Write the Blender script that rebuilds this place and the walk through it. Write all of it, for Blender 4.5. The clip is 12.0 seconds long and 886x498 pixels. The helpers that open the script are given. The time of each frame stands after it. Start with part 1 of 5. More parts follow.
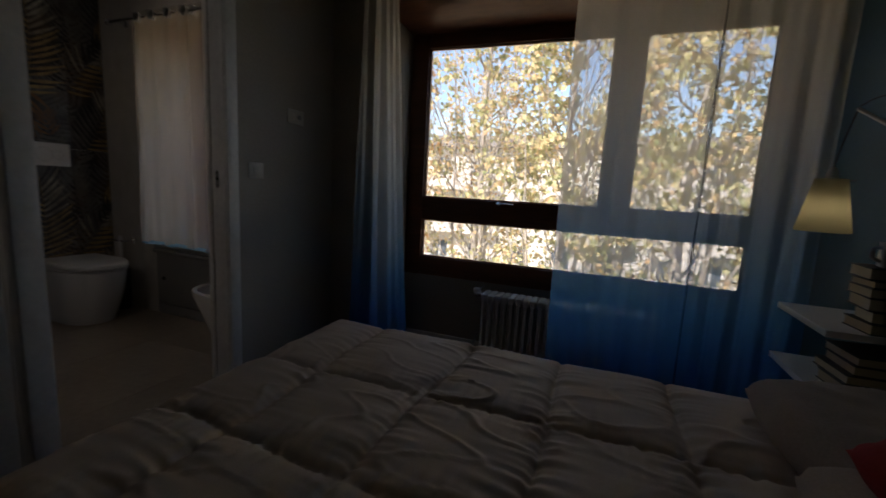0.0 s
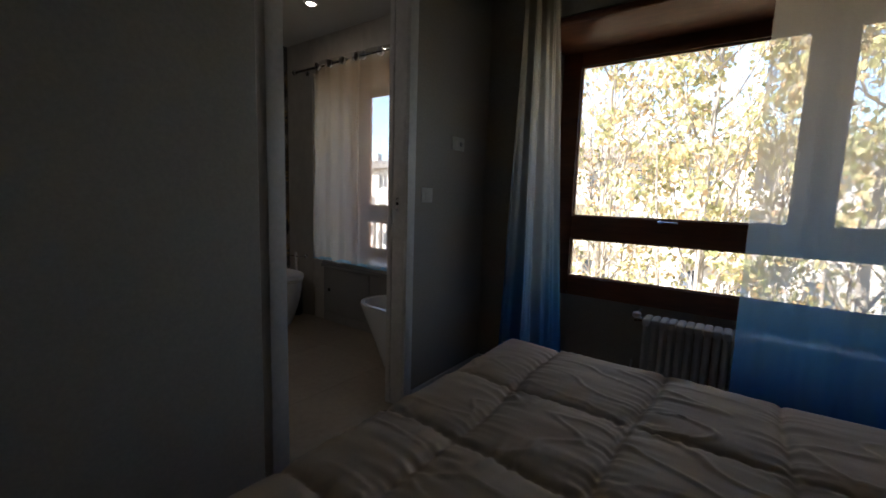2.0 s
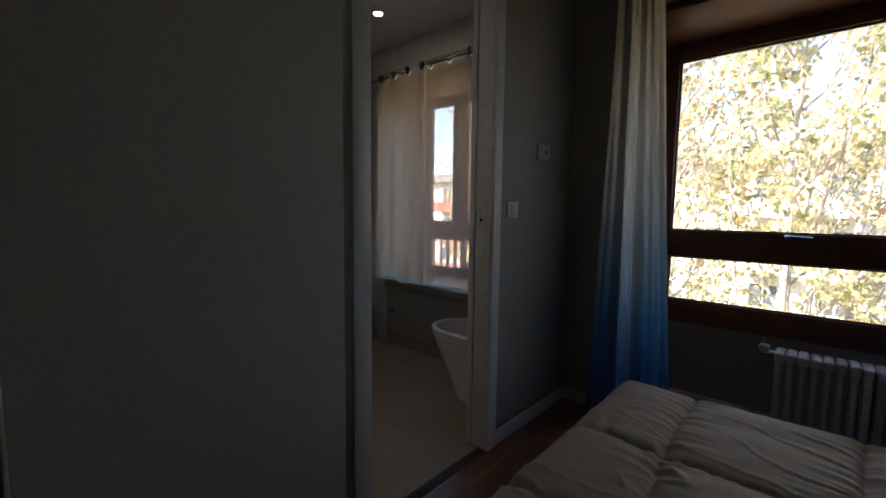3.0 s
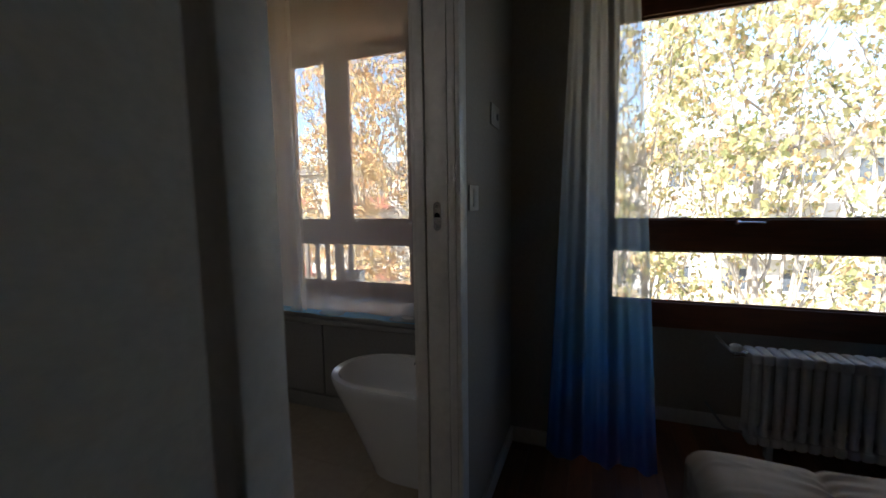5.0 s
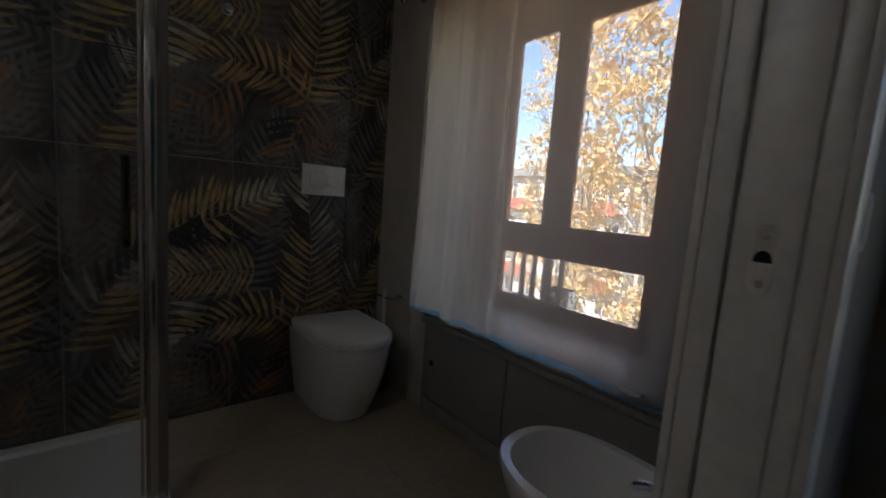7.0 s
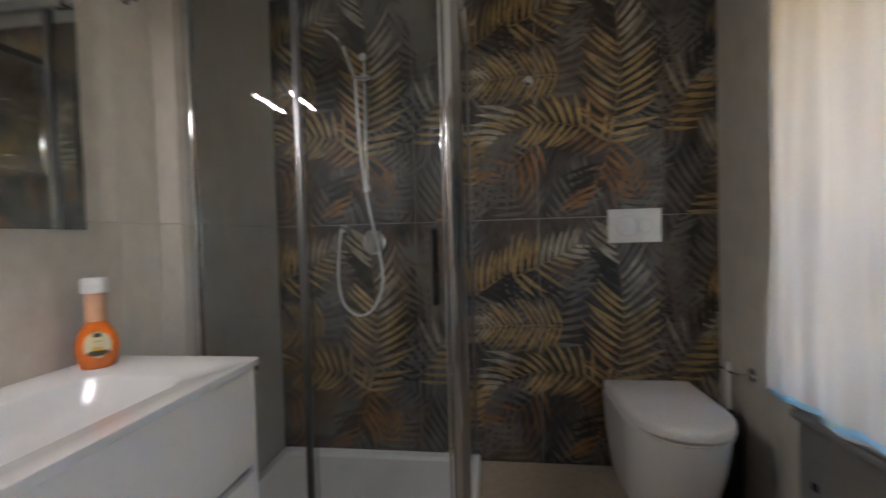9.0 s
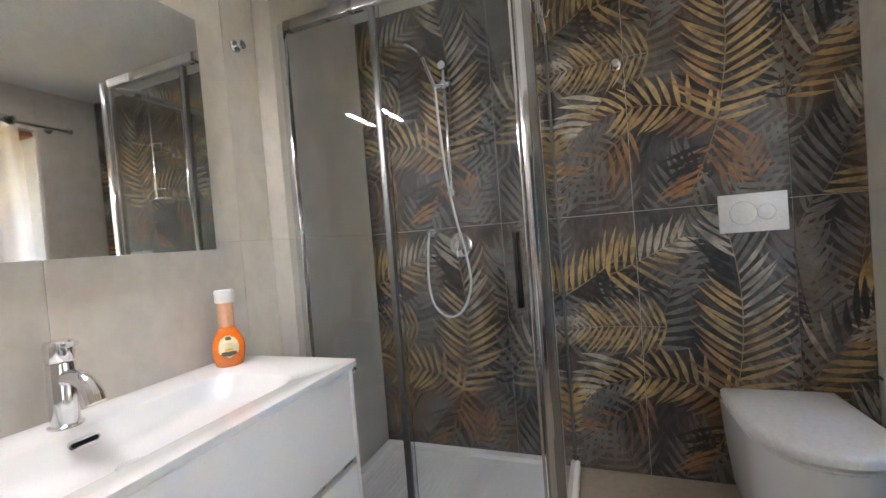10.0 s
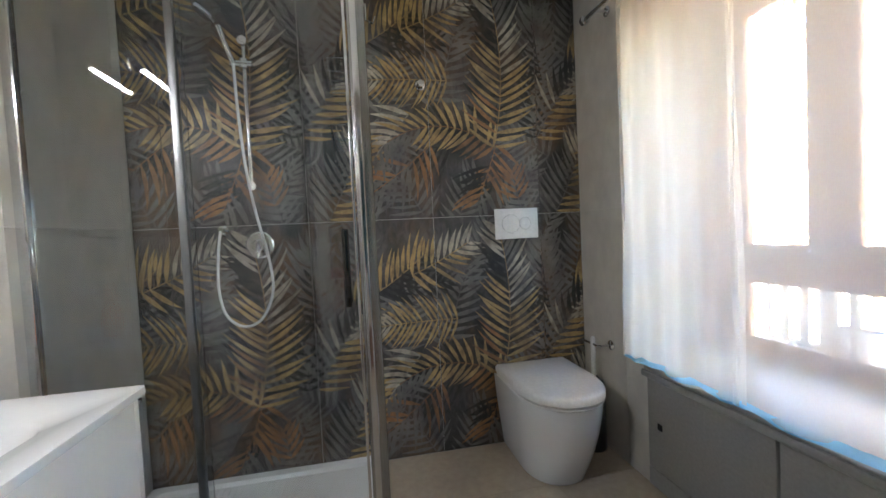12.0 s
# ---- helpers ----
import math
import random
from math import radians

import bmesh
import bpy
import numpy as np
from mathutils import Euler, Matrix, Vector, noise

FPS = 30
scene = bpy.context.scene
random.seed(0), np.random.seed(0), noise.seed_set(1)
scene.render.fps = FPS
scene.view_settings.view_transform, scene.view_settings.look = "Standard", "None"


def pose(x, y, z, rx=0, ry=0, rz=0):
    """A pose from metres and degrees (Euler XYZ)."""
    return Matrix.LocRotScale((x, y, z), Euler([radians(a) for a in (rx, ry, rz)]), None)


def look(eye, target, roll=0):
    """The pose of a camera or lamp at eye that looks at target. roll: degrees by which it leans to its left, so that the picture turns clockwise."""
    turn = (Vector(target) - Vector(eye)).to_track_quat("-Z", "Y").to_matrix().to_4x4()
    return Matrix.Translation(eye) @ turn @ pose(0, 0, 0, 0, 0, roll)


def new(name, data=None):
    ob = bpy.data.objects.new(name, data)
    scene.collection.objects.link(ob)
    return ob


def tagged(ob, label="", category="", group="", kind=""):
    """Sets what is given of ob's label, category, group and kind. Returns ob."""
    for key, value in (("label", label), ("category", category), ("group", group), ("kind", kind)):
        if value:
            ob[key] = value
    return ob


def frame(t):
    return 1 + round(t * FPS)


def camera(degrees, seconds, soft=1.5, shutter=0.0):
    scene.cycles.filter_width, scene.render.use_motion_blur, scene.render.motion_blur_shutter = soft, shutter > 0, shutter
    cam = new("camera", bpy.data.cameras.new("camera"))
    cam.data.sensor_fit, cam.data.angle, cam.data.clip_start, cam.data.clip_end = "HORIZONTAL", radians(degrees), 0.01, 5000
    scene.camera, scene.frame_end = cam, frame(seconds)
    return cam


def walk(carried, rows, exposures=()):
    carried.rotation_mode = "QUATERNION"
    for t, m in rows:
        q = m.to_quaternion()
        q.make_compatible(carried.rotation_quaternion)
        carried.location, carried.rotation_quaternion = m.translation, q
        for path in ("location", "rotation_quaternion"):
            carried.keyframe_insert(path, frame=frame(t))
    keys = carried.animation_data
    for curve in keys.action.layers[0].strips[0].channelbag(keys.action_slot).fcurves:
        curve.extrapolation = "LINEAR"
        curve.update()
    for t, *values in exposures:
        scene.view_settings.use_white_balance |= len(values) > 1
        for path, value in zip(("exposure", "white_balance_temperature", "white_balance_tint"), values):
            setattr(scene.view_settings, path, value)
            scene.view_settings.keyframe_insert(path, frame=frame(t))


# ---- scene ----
cam = camera(94.4, 12.0, shutter=0.4)
PATH = [
    (0, (3.621, -1.272, 1.067), (2.913, 0.576, 0.773), 3.1),
    (0.5, (3.655, -1.331, 1.084), (2.682, 0.398, 0.834), 1.8),
    (1, (3.614, -1.378, 1.082), (2.472, 0.243, 0.821), 1.7),
    (1.5, (3.513, -1.408, 1.08), (2.37, 0.209, 0.8), 2.1),
    (2, (3.397, -1.433, 1.087), (2.232, 0.174, 0.843), 1.8),
    (2.5, (3.278, -1.418, 1.105), (1.947, 0.062, 0.912), 1.1),
    (2.7, (3.219, -1.397, 1.095), (1.848, 0.048, 0.913), 1.0),
    (3.95, (2.686, -1.262, 1.088), (1.736, 0.465, 0.878), -1.8),
    (4.3, (2.574, -1.158, 1.083), (1.742, 0.648, 0.865), -2.6),
    (4.5, (2.527, -1.137, 1.091), (1.72, 0.681, 0.88), -2.6),
    (5, (2.408, -0.942, 1.078), (1.707, 0.92, 0.872), -0.8),
    (5.5, (2.303, -0.694, 1.071), (1.369, 1.058, 0.828), 1.6),
    (6, (2.218, -0.56, 1.087), (1.102, 1.082, 0.853), 4.6),
    (6.5, (2.166, -0.487, 1.088), (0.834, 0.979, 0.812), 5.9),
    (8.3, (2.067, -0.389, 1.091), (0.171, 0.246, 1.071), -1.6),
    (8.5, (2.068, -0.34, 1.102), (0.126, 0.137, 1.05), -1.9),
    (9, (2.027, -0.209, 1.12), (0.044, -0.462, 1.066), -1.6),
    (9.5, (2.017, -0.16, 1.14), (0.148, -0.871, 1.125), -3.0),
    (10, (2.022, -0.157, 1.146), (0.152, -0.864, 1.097), -4.6),
    (10.5, (2.028, -0.236, 1.139), (0.063, -0.606, 1.089), -3.4),
    (11, (2.045, -0.315, 1.134), (0.055, -0.139, 1.05), -4.4),
    (11.5, (2.027, -0.352, 1.132), (0.056, -0.019, 1.062), -3.7),
    (12, (2.035, -0.369, 1.125), (0.076, 0.027, 1.044), -2.8),
]

EXPOSURES = [(0, 1.06, 6500, 20), (1.0, 1.4, 6400, 19), (2.5, 1.95, 6300, 17), (5.5, 1.75, 6200, 16), (6.7, 1.65, 6100, 16), (8.3, 2.65, 6050, 16), (8.7, 3.0, 6050, 16), (9.0, 3.8, 6200, 16), (9.5, 4.65, 6100, 16), (10.5, 4.95, 5900, 14), (11.0, 5.05, 5750, 12), (12.0, 4.70, 5750, 11)]
walk(cam, [(t, look(eye, target, roll)) for t, eye, target, roll in PATH], EXPOSURES)

# ---- world and large lights ----
SUN_ELEVATION, SUN_AZIMUTH = radians(38), radians(215)   # azimuth clockwise from +y
world = bpy.data.worlds.new("sky")
scene.world = world
world.use_nodes = True
wn = world.node_tree
sky = wn.nodes.new("ShaderNodeTexSky")
sky.sky_type, sky.sun_disc = "NISHITA", False
sky.sun_elevation, sky.sun_rotation = SUN_ELEVATION, SUN_AZIMUTH
wn.links.new(sky.outputs[0], wn.nodes["Background"].inputs[0])
wn.nodes["Background"].inputs[1].default_value = 0.15

sun_data = bpy.data.lights.new("sun", "SUN")
sun_data.energy, sun_data.angle, sun_data.color = 5.0, radians(0.5), (1.0, 0.94, 0.85)
sun = new("sun", sun_data)
sun_dir = Vector((math.sin(SUN_AZIMUTH) * math.cos(SUN_ELEVATION), math.cos(SUN_AZIMUTH) * math.cos(SUN_ELEVATION), math.sin(SUN_ELEVATION)))
sun.matrix_world = look(sun_dir * 60, (0, 0, 0))

# ---- mesh helpers ----
BASES = {}


def finish(bm, name, material, smooth=35):
    bmesh.ops.recalc_face_normals(bm, faces=bm.faces[:])
    me = bpy.data.meshes.new(name)
    bm.to_mesh(me)
    bm.free()
    for m in (material if isinstance(material, (list, tuple)) else [material]):
        me.materials.append(m)
    if smooth:
        me.shade_smooth()
        me.set_sharp_from_angle(angle=radians(smooth))
    return me


def thing(name, base, label, category, group="", kind=""):
    ob = new(name)
    ob.empty_display_size = 0.05
    ob.location = base
    BASES[ob] = Vector(base)
    return tagged(ob, label, category, group, kind)


def part(name, bm, material, parent, label="", smooth=35):
    """Links a bmesh, made in world coordinates, as one mesh under a thing or a part."""
    base = BASES[parent]
    bmesh.ops.translate(bm, vec=-base, verts=bm.verts[:])
    ob = new(name, finish(bm, name, material, smooth))
    ob.parent = parent
    BASES[ob] = base
    if label:
        tagged(ob, label)
    return ob


def single(name, bm, material, label, category, group="", kind="", smooth=35):
    """A thing of one mesh, with its origin at the middle of its foot."""
    pts = [v.co.copy() for v in bm.verts]
    lo = Vector([min(p[i] for p in pts) for i in range(3)])
    hi = Vector([max(p[i] for p in pts) for i in range(3)])
    base = Vector(((lo.x + hi.x) / 2, (lo.y + hi.y) / 2, lo.z))
    bmesh.ops.translate(bm, vec=-base, verts=bm.verts[:])
    ob = new(name, finish(bm, name, material, smooth))
    ob.location = base
    BASES[ob] = base
    return tagged(ob, label, category, group, kind)


def struct(name, bm, material, label="", smooth=35):
    ob = new(name, finish(bm, name, material, smooth))
    BASES[ob] = Vector((0, 0, 0))
    return tagged(ob, label, "", "", "structure")


def box(x0, x1, y0, y1, z0, z1, bevel=0.0, seg=2, bm=None):
    out = bm or bmesh.new()
    got = bmesh.ops.create_cube(out, size=1)["verts"]
    for v in got:
        v.co = Vector((x0 + (v.co.x + 0.5) * (x1 - x0), y0 + (v.co.y + 0.5) * (y1 - y0), z0 + (v.co.z + 0.5) * (z1 - z0)))
    if bevel:
        edges = list({e for v in got for e in v.link_edges})
        bmesh.ops.bevel(out, geom=edges, offset=bevel, segments=seg, affect="EDGES", profile=0.5, clamp_overlap=True)
    return out


def boxes(rows, bevel=0.0):
    out = bmesh.new()
    for r in rows:
        box(*r, bevel=bevel, bm=out)
    return out


def ring_faces(bm, rings, closed=True, cap=True):
    for a, b in zip(rings, rings[1:]):
        n = len(a)
        for i in range(n if closed else n - 1):
            bm.faces.new((a[i], a[(i + 1) % n], b[(i + 1) % n], b[i]))
    if cap:
        bm.faces.new(rings[0][::-1])
        bm.faces.new(rings[-1])


def tube(points, radius, seg=10, bm=None):
    """A round bar along a line of points; radius may be a list."""
    out = bm or bmesh.new()
    pts = [Vector(p) for p in points]
    radii = radius if isinstance(radius, (list, tuple)) else [radius] * len(pts)
    side, rings = None, []
    for i, p in enumerate(pts):
        ahead = (pts[min(i + 1, len(pts) - 1)] - pts[max(i - 1, 0)]).normalized()
        if side is None:
            side = ahead.orthogonal().normalized()
        side = (side - ahead * side.dot(ahead)).normalized()
        up = ahead.cross(side)
        rings.append([out.verts.new(p + (side * math.cos(a) + up * math.sin(a)) * radii[i]) for a in [2 * math.pi * k / seg for k in range(seg)]])
    ring_faces(out, rings)
    return out


def smooth_path(points, steps=6):
    """Catmull-Rom line through points."""
    p = [Vector(q) for q in points]
    p = [p[0] * 2 - p[1]] + p + [p[-1] * 2 - p[-2]]
    out = []
    for i in range(1, len(p) - 2):
        for k in range(steps):
            t = k / steps
            out.append(0.5 * (2 * p[i] + (p[i + 1] - p[i - 1]) * t + (2 * p[i - 1] - 5 * p[i] + 4 * p[i + 1] - p[i + 2]) * t * t + (3 * p[i] - p[i - 1] - 3 * p[i + 1] + p[i + 2]) * t ** 3))
    return out + [p[-2]]


def lathe(profile, at, axis="z", seg=24, bm=None):
    """Turns a profile of (radius, height) round an axis through at."""
    out = bm or bmesh.new()
    rings = []
    for r, h in profile:
        ring = []
        for k in range(seg):
            a = 2 * math.pi * k / seg
            c, s = r * math.cos(a), r * math.sin(a)
            off = {"z": (c, s, h), "x": (h, c, s), "y": (c, h, s)}[axis]
            ring.append(out.verts.new(Vector(at) + Vector(off)))
        rings.append(ring)
    ring_faces(out, rings)
    return out


def loft(rings, bm=None, cap=True):
    out = bm or bmesh.new()
    ring_faces(out, [[out.verts.new(p) for p in r] for r in rings], cap=cap)
    return out


def d_outline(x_back, x_front, y_mid, half, z, n=28, squash=2.25):
    """A D-shaped ring: straight along the back, round in front."""
    out = []
    xs = x_back + (x_front - x_back) * 0.52
    arc = []
    for k in range(n + 1):
        a = math.pi / 2 - math.pi * k / n
        c, s = math.cos(a), math.sin(a)
        arc.append((xs + (x_front - xs) * abs(c) ** (2 / squash), half * math.copysign(abs(s) ** (2 / squash), s)))
    pts = [(x_back, half)] + arc + [(x_back, -half)]
    return [Vector((x, y_mid + y, z)) for x, y in pts]


def shrink(ring, k, z=None, dx=0.0):
    c = sum(ring, Vector()) / len(ring)
    return [Vector((c.x + (p.x - c.x) * k + dx, c.y + (p.y - c.y) * k, p.z if z is None else z)) for p in ring]


# ---- materials ----
def material(name):
    m = bpy.data.materials.new(name)
    m.use_nodes = True
    nt = m.node_tree
    return m, nt, nt.nodes["Principled BSDF"]


def node(nt, kind, **kw):
    n = nt.nodes.new(kind)
    for k, v in kw.items():
        n.inputs[k.replace("_", " ")].default_value = v
    return n


def ramp(nt, fac, stops):
    r = nt.nodes.new("ShaderNodeValToRGB")
    while len(r.color_ramp.elements) < len(stops):
        r.color_ramp.elements.new(0.5)
    for e, (pos, col) in zip(r.color_ramp.elements, stops):
        e.position, e.color = pos, (*col, 1)
    nt.links.new(fac, r.inputs[0])
    return r.outputs[0]


def mix(nt, fac, a, b, blend="MIX"):
    m = nt.nodes.new("ShaderNodeMix")
    m.data_type, m.blend_type = "RGBA", blend
    for sock, v in ((m.inputs[0], fac), (m.inputs[6], a), (m.inputs[7], b)):
        if isinstance(v, (int, float)):
            sock.default_value = v
        elif isinstance(v, tuple):
            sock.default_value = (*v, 1)
        else:
            nt.links.new(v, sock)
    return m.outputs[2]


def position(nt, scale=(1, 1, 1)):
    g = nt.nodes.new("ShaderNodeNewGeometry")
    m = nt.nodes.new("ShaderNodeMapping")
    m.inputs["Scale"].default_value = scale
    nt.links.new(g.outputs["Position"], m.inputs["Vector"])
    return m.outputs[0]


def noisy(nt, scale, detail=4, rough=0.55, stretch=(1, 1, 1), distortion=0.0):
    n = node(nt, "ShaderNodeTexNoise", Scale=scale, Detail=detail, Roughness=rough, Distortion=distortion)
    nt.links.new(position(nt, stretch), n.inputs["Vector"])
    return n.outputs["Fac"]


def bump(nt, bsdf, height, strength, distance):
    b = node(nt, "ShaderNodeBump", Strength=strength, Distance=distance)
    nt.links.new(height, b.inputs["Height"])
    nt.links.new(b.outputs[0], bsdf.inputs["Normal"])


def surface(name, dark, light, big=2.0, fine=60.0, rough=0.5, metal=0.0, relief=0.15, depth=0.002, stretch=(1, 1, 1), per_piece=0.0, coat=0.0, rough_var=0.08, grain=0.22):
    m, nt, b = material(name)
    a, c = noisy(nt, big, 5, 0.6, stretch), noisy(nt, fine, 4, 0.6, stretch)
    col = ramp(nt, a, [(0.3, dark), (0.7, light)])
    col = mix(nt, grain, col, ramp(nt, c, [(0.3, tuple(0.6 * v for v in dark)), (0.7, tuple(min(1, 1.15 * v) for v in light))]))
    if per_piece:
        info = nt.nodes.new("ShaderNodeObjectInfo")
        hs = nt.nodes.new("ShaderNodeHueSaturation")
        mr = node(nt, "ShaderNodeMapRange")
        mr.inputs["To Min"].default_value, mr.inputs["To Max"].default_value = 1 - per_piece, 1 + per_piece
        nt.links.new(info.outputs["Random"], mr.inputs["Value"])
        nt.links.new(mr.outputs[0], hs.inputs["Value"])
        nt.links.new(col, hs.inputs["Color"])
        col = hs.outputs[0]
    nt.links.new(col, b.inputs["Base Color"])
    mr = node(nt, "ShaderNodeMapRange")
    mr.inputs["To Min"].default_value, mr.inputs["To Max"].default_value = max(0.02, rough - rough_var), min(1, rough + rough_var)
    nt.links.new(a, mr.inputs["Value"])
    nt.links.new(mr.outputs[0], b.inputs["Roughness"])
    b.inputs["Metallic"].default_value = metal
    b.inputs["Coat Weight"].default_value = coat
    if relief:
        bump(nt, b, c, relief, depth)
    return m


def clear_glass(name, tint=(0.97, 0.99, 0.98), rough=0.0):
    m, nt, b = material(name)
    b.inputs["Base Color"].default_value = (*tint, 1)
    b.inputs["Transmission Weight"].default_value = 1.0
    b.inputs["Roughness"].default_value = rough
    b.inputs["IOR"].default_value = 1.45
    return m


def sheer(name, stops, z_low, z_high, open_share):
    """Thin voile: dyed or tinted from hem to heading, part of the light passes straight between the threads."""
    m, nt, b = material(name)
    nt.nodes.remove(b)
    g = nt.nodes.new("ShaderNodeNewGeometry")
    sep = nt.nodes.new("ShaderNodeSeparateXYZ")
    nt.links.new(g.outputs["Position"], sep.inputs[0])
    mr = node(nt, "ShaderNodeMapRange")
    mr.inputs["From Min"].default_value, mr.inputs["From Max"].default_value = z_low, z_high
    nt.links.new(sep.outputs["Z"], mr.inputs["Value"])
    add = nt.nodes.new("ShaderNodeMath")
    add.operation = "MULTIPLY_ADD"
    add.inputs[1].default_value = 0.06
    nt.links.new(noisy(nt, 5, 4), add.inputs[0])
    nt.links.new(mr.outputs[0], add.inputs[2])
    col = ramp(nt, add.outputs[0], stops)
    thread = noisy(nt, 420, 2, 0.5, (1, 1, 0.25))
    col = mix(nt, 0.08, col, ramp(nt, thread, [(0.3, (0.35, 0.35, 0.35)), (0.7, (1, 1, 1))]), "MULTIPLY")
    d, t, tr = nt.nodes.new("ShaderNodeBsdfDiffuse"), nt.nodes.new("ShaderNodeBsdfTranslucent"), nt.nodes.new("ShaderNodeBsdfTransparent")
    nt.links.new(col, d.inputs[0])
    nt.links.new(col, t.inputs[0])
    half, out = nt.nodes.new("ShaderNodeMixShader"), nt.nodes.new("ShaderNodeMixShader")
    half.inputs[0].default_value = 0.94
    nt.links.new(d.outputs[0], half.inputs[1])
    nt.links.new(t.outputs[0], half.inputs[2])
    out.inputs[0].default_value = 1 - open_share
    nt.links.new(tr.outputs[0], out.inputs[1])
    nt.links.new(half.outputs[0], out.inputs[2])
    nt.links.new(out.outputs[0], nt.nodes["Material Output"].inputs[0])
    return m


def glow(name, colour, strength):
    m, nt, b = material(name)
    b.inputs["Emission Color"].default_value = (*colour, 1)
    b.inputs["Emission Strength"].default_value = strength
    b.inputs["Base Color"].default_value = (0.8, 0.8, 0.8, 1)
    return m


def tile_ground(nt):
    """Smoky painted ground: cool grey and umber clouds, brushed streaks, a few rusty stains."""
    col = ramp(nt, noisy(nt, 3.2, 5, 0.62), [(0.34, (0.020, 0.018, 0.018)), (0.50, (0.062, 0.057, 0.054)), (0.68, (0.118, 0.110, 0.104))])
    col = mix(nt, ramp(nt, noisy(nt, 2.1, 4, 0.6, (1, 1.3, 0.8)), [(0.48, (0, 0, 0)), (0.68, (0.8, 0.8, 0.8))]), col, (0.165, 0.092, 0.034))
    streak = ramp(nt, noisy(nt, 26, 5, 0.7, (1, 1.0, 0.45), 1.2), [(0.35, (0.55, 0.55, 0.55)), (0.66, (1.35, 1.33, 1.30))])
    return mix(nt, 0.75, col, streak, "MULTIPLY")


def ground_tile(name):
    m, nt, b = material(name)
    nt.links.new(tile_ground(nt), b.inputs["Base Color"])
    b.inputs["Roughness"].default_value = 0.52
    bump(nt, b, noisy(nt, 30, 4), 0.06, 0.001)
    return m


def printed(name, dark, light, cover):
    """Worn ink of the leaf print: patchy, so that the colour of the ground comes through."""
    m, nt, b = material(name)
    ink = ramp(nt, noisy(nt, 9, 5, 0.65), [(0.32, dark), (0.68, light)])
    patch = ramp(nt, noisy(nt, 5.5, 3, 0.5), [(0.30, (0.35, 0.35, 0.35)), (0.52, (1, 1, 1))])
    grain = ramp(nt, noisy(nt, 30, 5, 0.7), [(0.28, (0.40, 0.40, 0.40)), (0.55, (cover, cover, cover))])
    nt.links.new(mix(nt, mix(nt, 1.0, patch, grain, "MULTIPLY"), tile_ground(nt), ink), b.inputs["Base Color"])
    b.inputs["Roughness"].default_value = 0.52
    return m


def foliage(name, stops):
    m, nt, b = material(name)
    g = nt.nodes.new("ShaderNodeNewGeometry")
    col = ramp(nt, g.outputs["Random Per Island"], stops)
    col = mix(nt, 0.3, col, ramp(nt, noisy(nt, 1.3, 3), [(0.35, (0.42, 0.42, 0.24)), (0.65, (0.80, 0.62, 0.38))]))
    d, t, ms = nt.nodes.new("ShaderNodeBsdfDiffuse"), nt.nodes.new("ShaderNodeBsdfTranslucent"), nt.nodes.new("ShaderNodeMixShader")
    nt.nodes.remove(b)
    nt.links.new(col, d.inputs[0])
    nt.links.new(col, t.inputs[0])
    ms.inputs[0].default_value = 0.4
    nt.links.new(d.outputs[0], ms.inputs[1])
    nt.links.new(t.outputs[0], ms.inputs[2])
    nt.links.new(ms.outputs[0], nt.nodes["Material Output"].inputs[0])
    return m


PLASTER = surface("grey_wall_paint", (0.33, 0.295, 0.245), (0.385, 0.345, 0.29), 1.5, 90, 0.75, relief=0.12, depth=0.001)
PALE_PAINT = surface("pale_wall_paint", (0.46, 0.44, 0.38), (0.52, 0.50, 0.44), 1.2, 90, 0.6, relief=0.1, depth=0.001)
CEILING = surface("white_ceiling_paint", (0.68, 0.68, 0.66), (0.74, 0.74, 0.72), 1.5, 120, 0.8, relief=0.1, depth=0.001)
TEAL = surface("teal_wall_paint", (0.035, 0.10, 0.13), (0.05, 0.13, 0.165), 1.5, 90, 0.65, relief=0.12, depth=0.001)
CREAM_PAINT = surface("cream_wall_paint", (0.74, 0.70, 0.60), (0.80, 0.76, 0.66), 1.2, 90, 0.6, relief=0.08, depth=0.001)
LACQUER = surface("white_lacquer", (0.66, 0.64, 0.60), (0.72, 0.70, 0.66), 1.3, 40, 0.35, relief=0.04, depth=0.0008)
BENCH = surface("grey_satin_paint", (0.27, 0.26, 0.25), (0.32, 0.31, 0.29), 1.3, 80, 0.4, relief=0.05, depth=0.0008)
WALNUT = surface("dark_stained_window_wood", (0.12, 0.038, 0.016), (0.25, 0.085, 0.034), 3.0, 24, 0.5, relief=0.15, depth=0.001, stretch=(0.35, 1, 3), coat=0.08)
# lighter copy of the walnut: sunlight on the bathroom frame put into its colour
WALNUT_SUNLIT = surface("sunlit_window_wood", (0.27, 0.105, 0.042), (0.44, 0.185, 0.072), 3.0, 24, 0.5, relief=0.15, depth=0.001, stretch=(0.35, 1, 3), coat=0.08)
PARQUET = surface("reddish_parquet", (0.13, 0.05, 0.022), (0.26, 0.105, 0.045), 4.0, 30, 0.35, relief=0.15, depth=0.001, stretch=(6, 0.6, 1), per_piece=0.25, coat=0.2)
GREIGE = surface("greige_cement_tile", (0.52, 0.48, 0.42), (0.62, 0.58, 0.51), 1.3, 14, 0.42, relief=0.05, depth=0.001, stretch=(1.0, 1.0, 0.7), per_piece=0.05)
FLOOR_TILE = surface("sand_cement_tile", (0.30, 0.245, 0.185), (0.40, 0.335, 0.255), 2.0, 30, 0.4, relief=0.06, depth=0.001, per_piece=0.06)
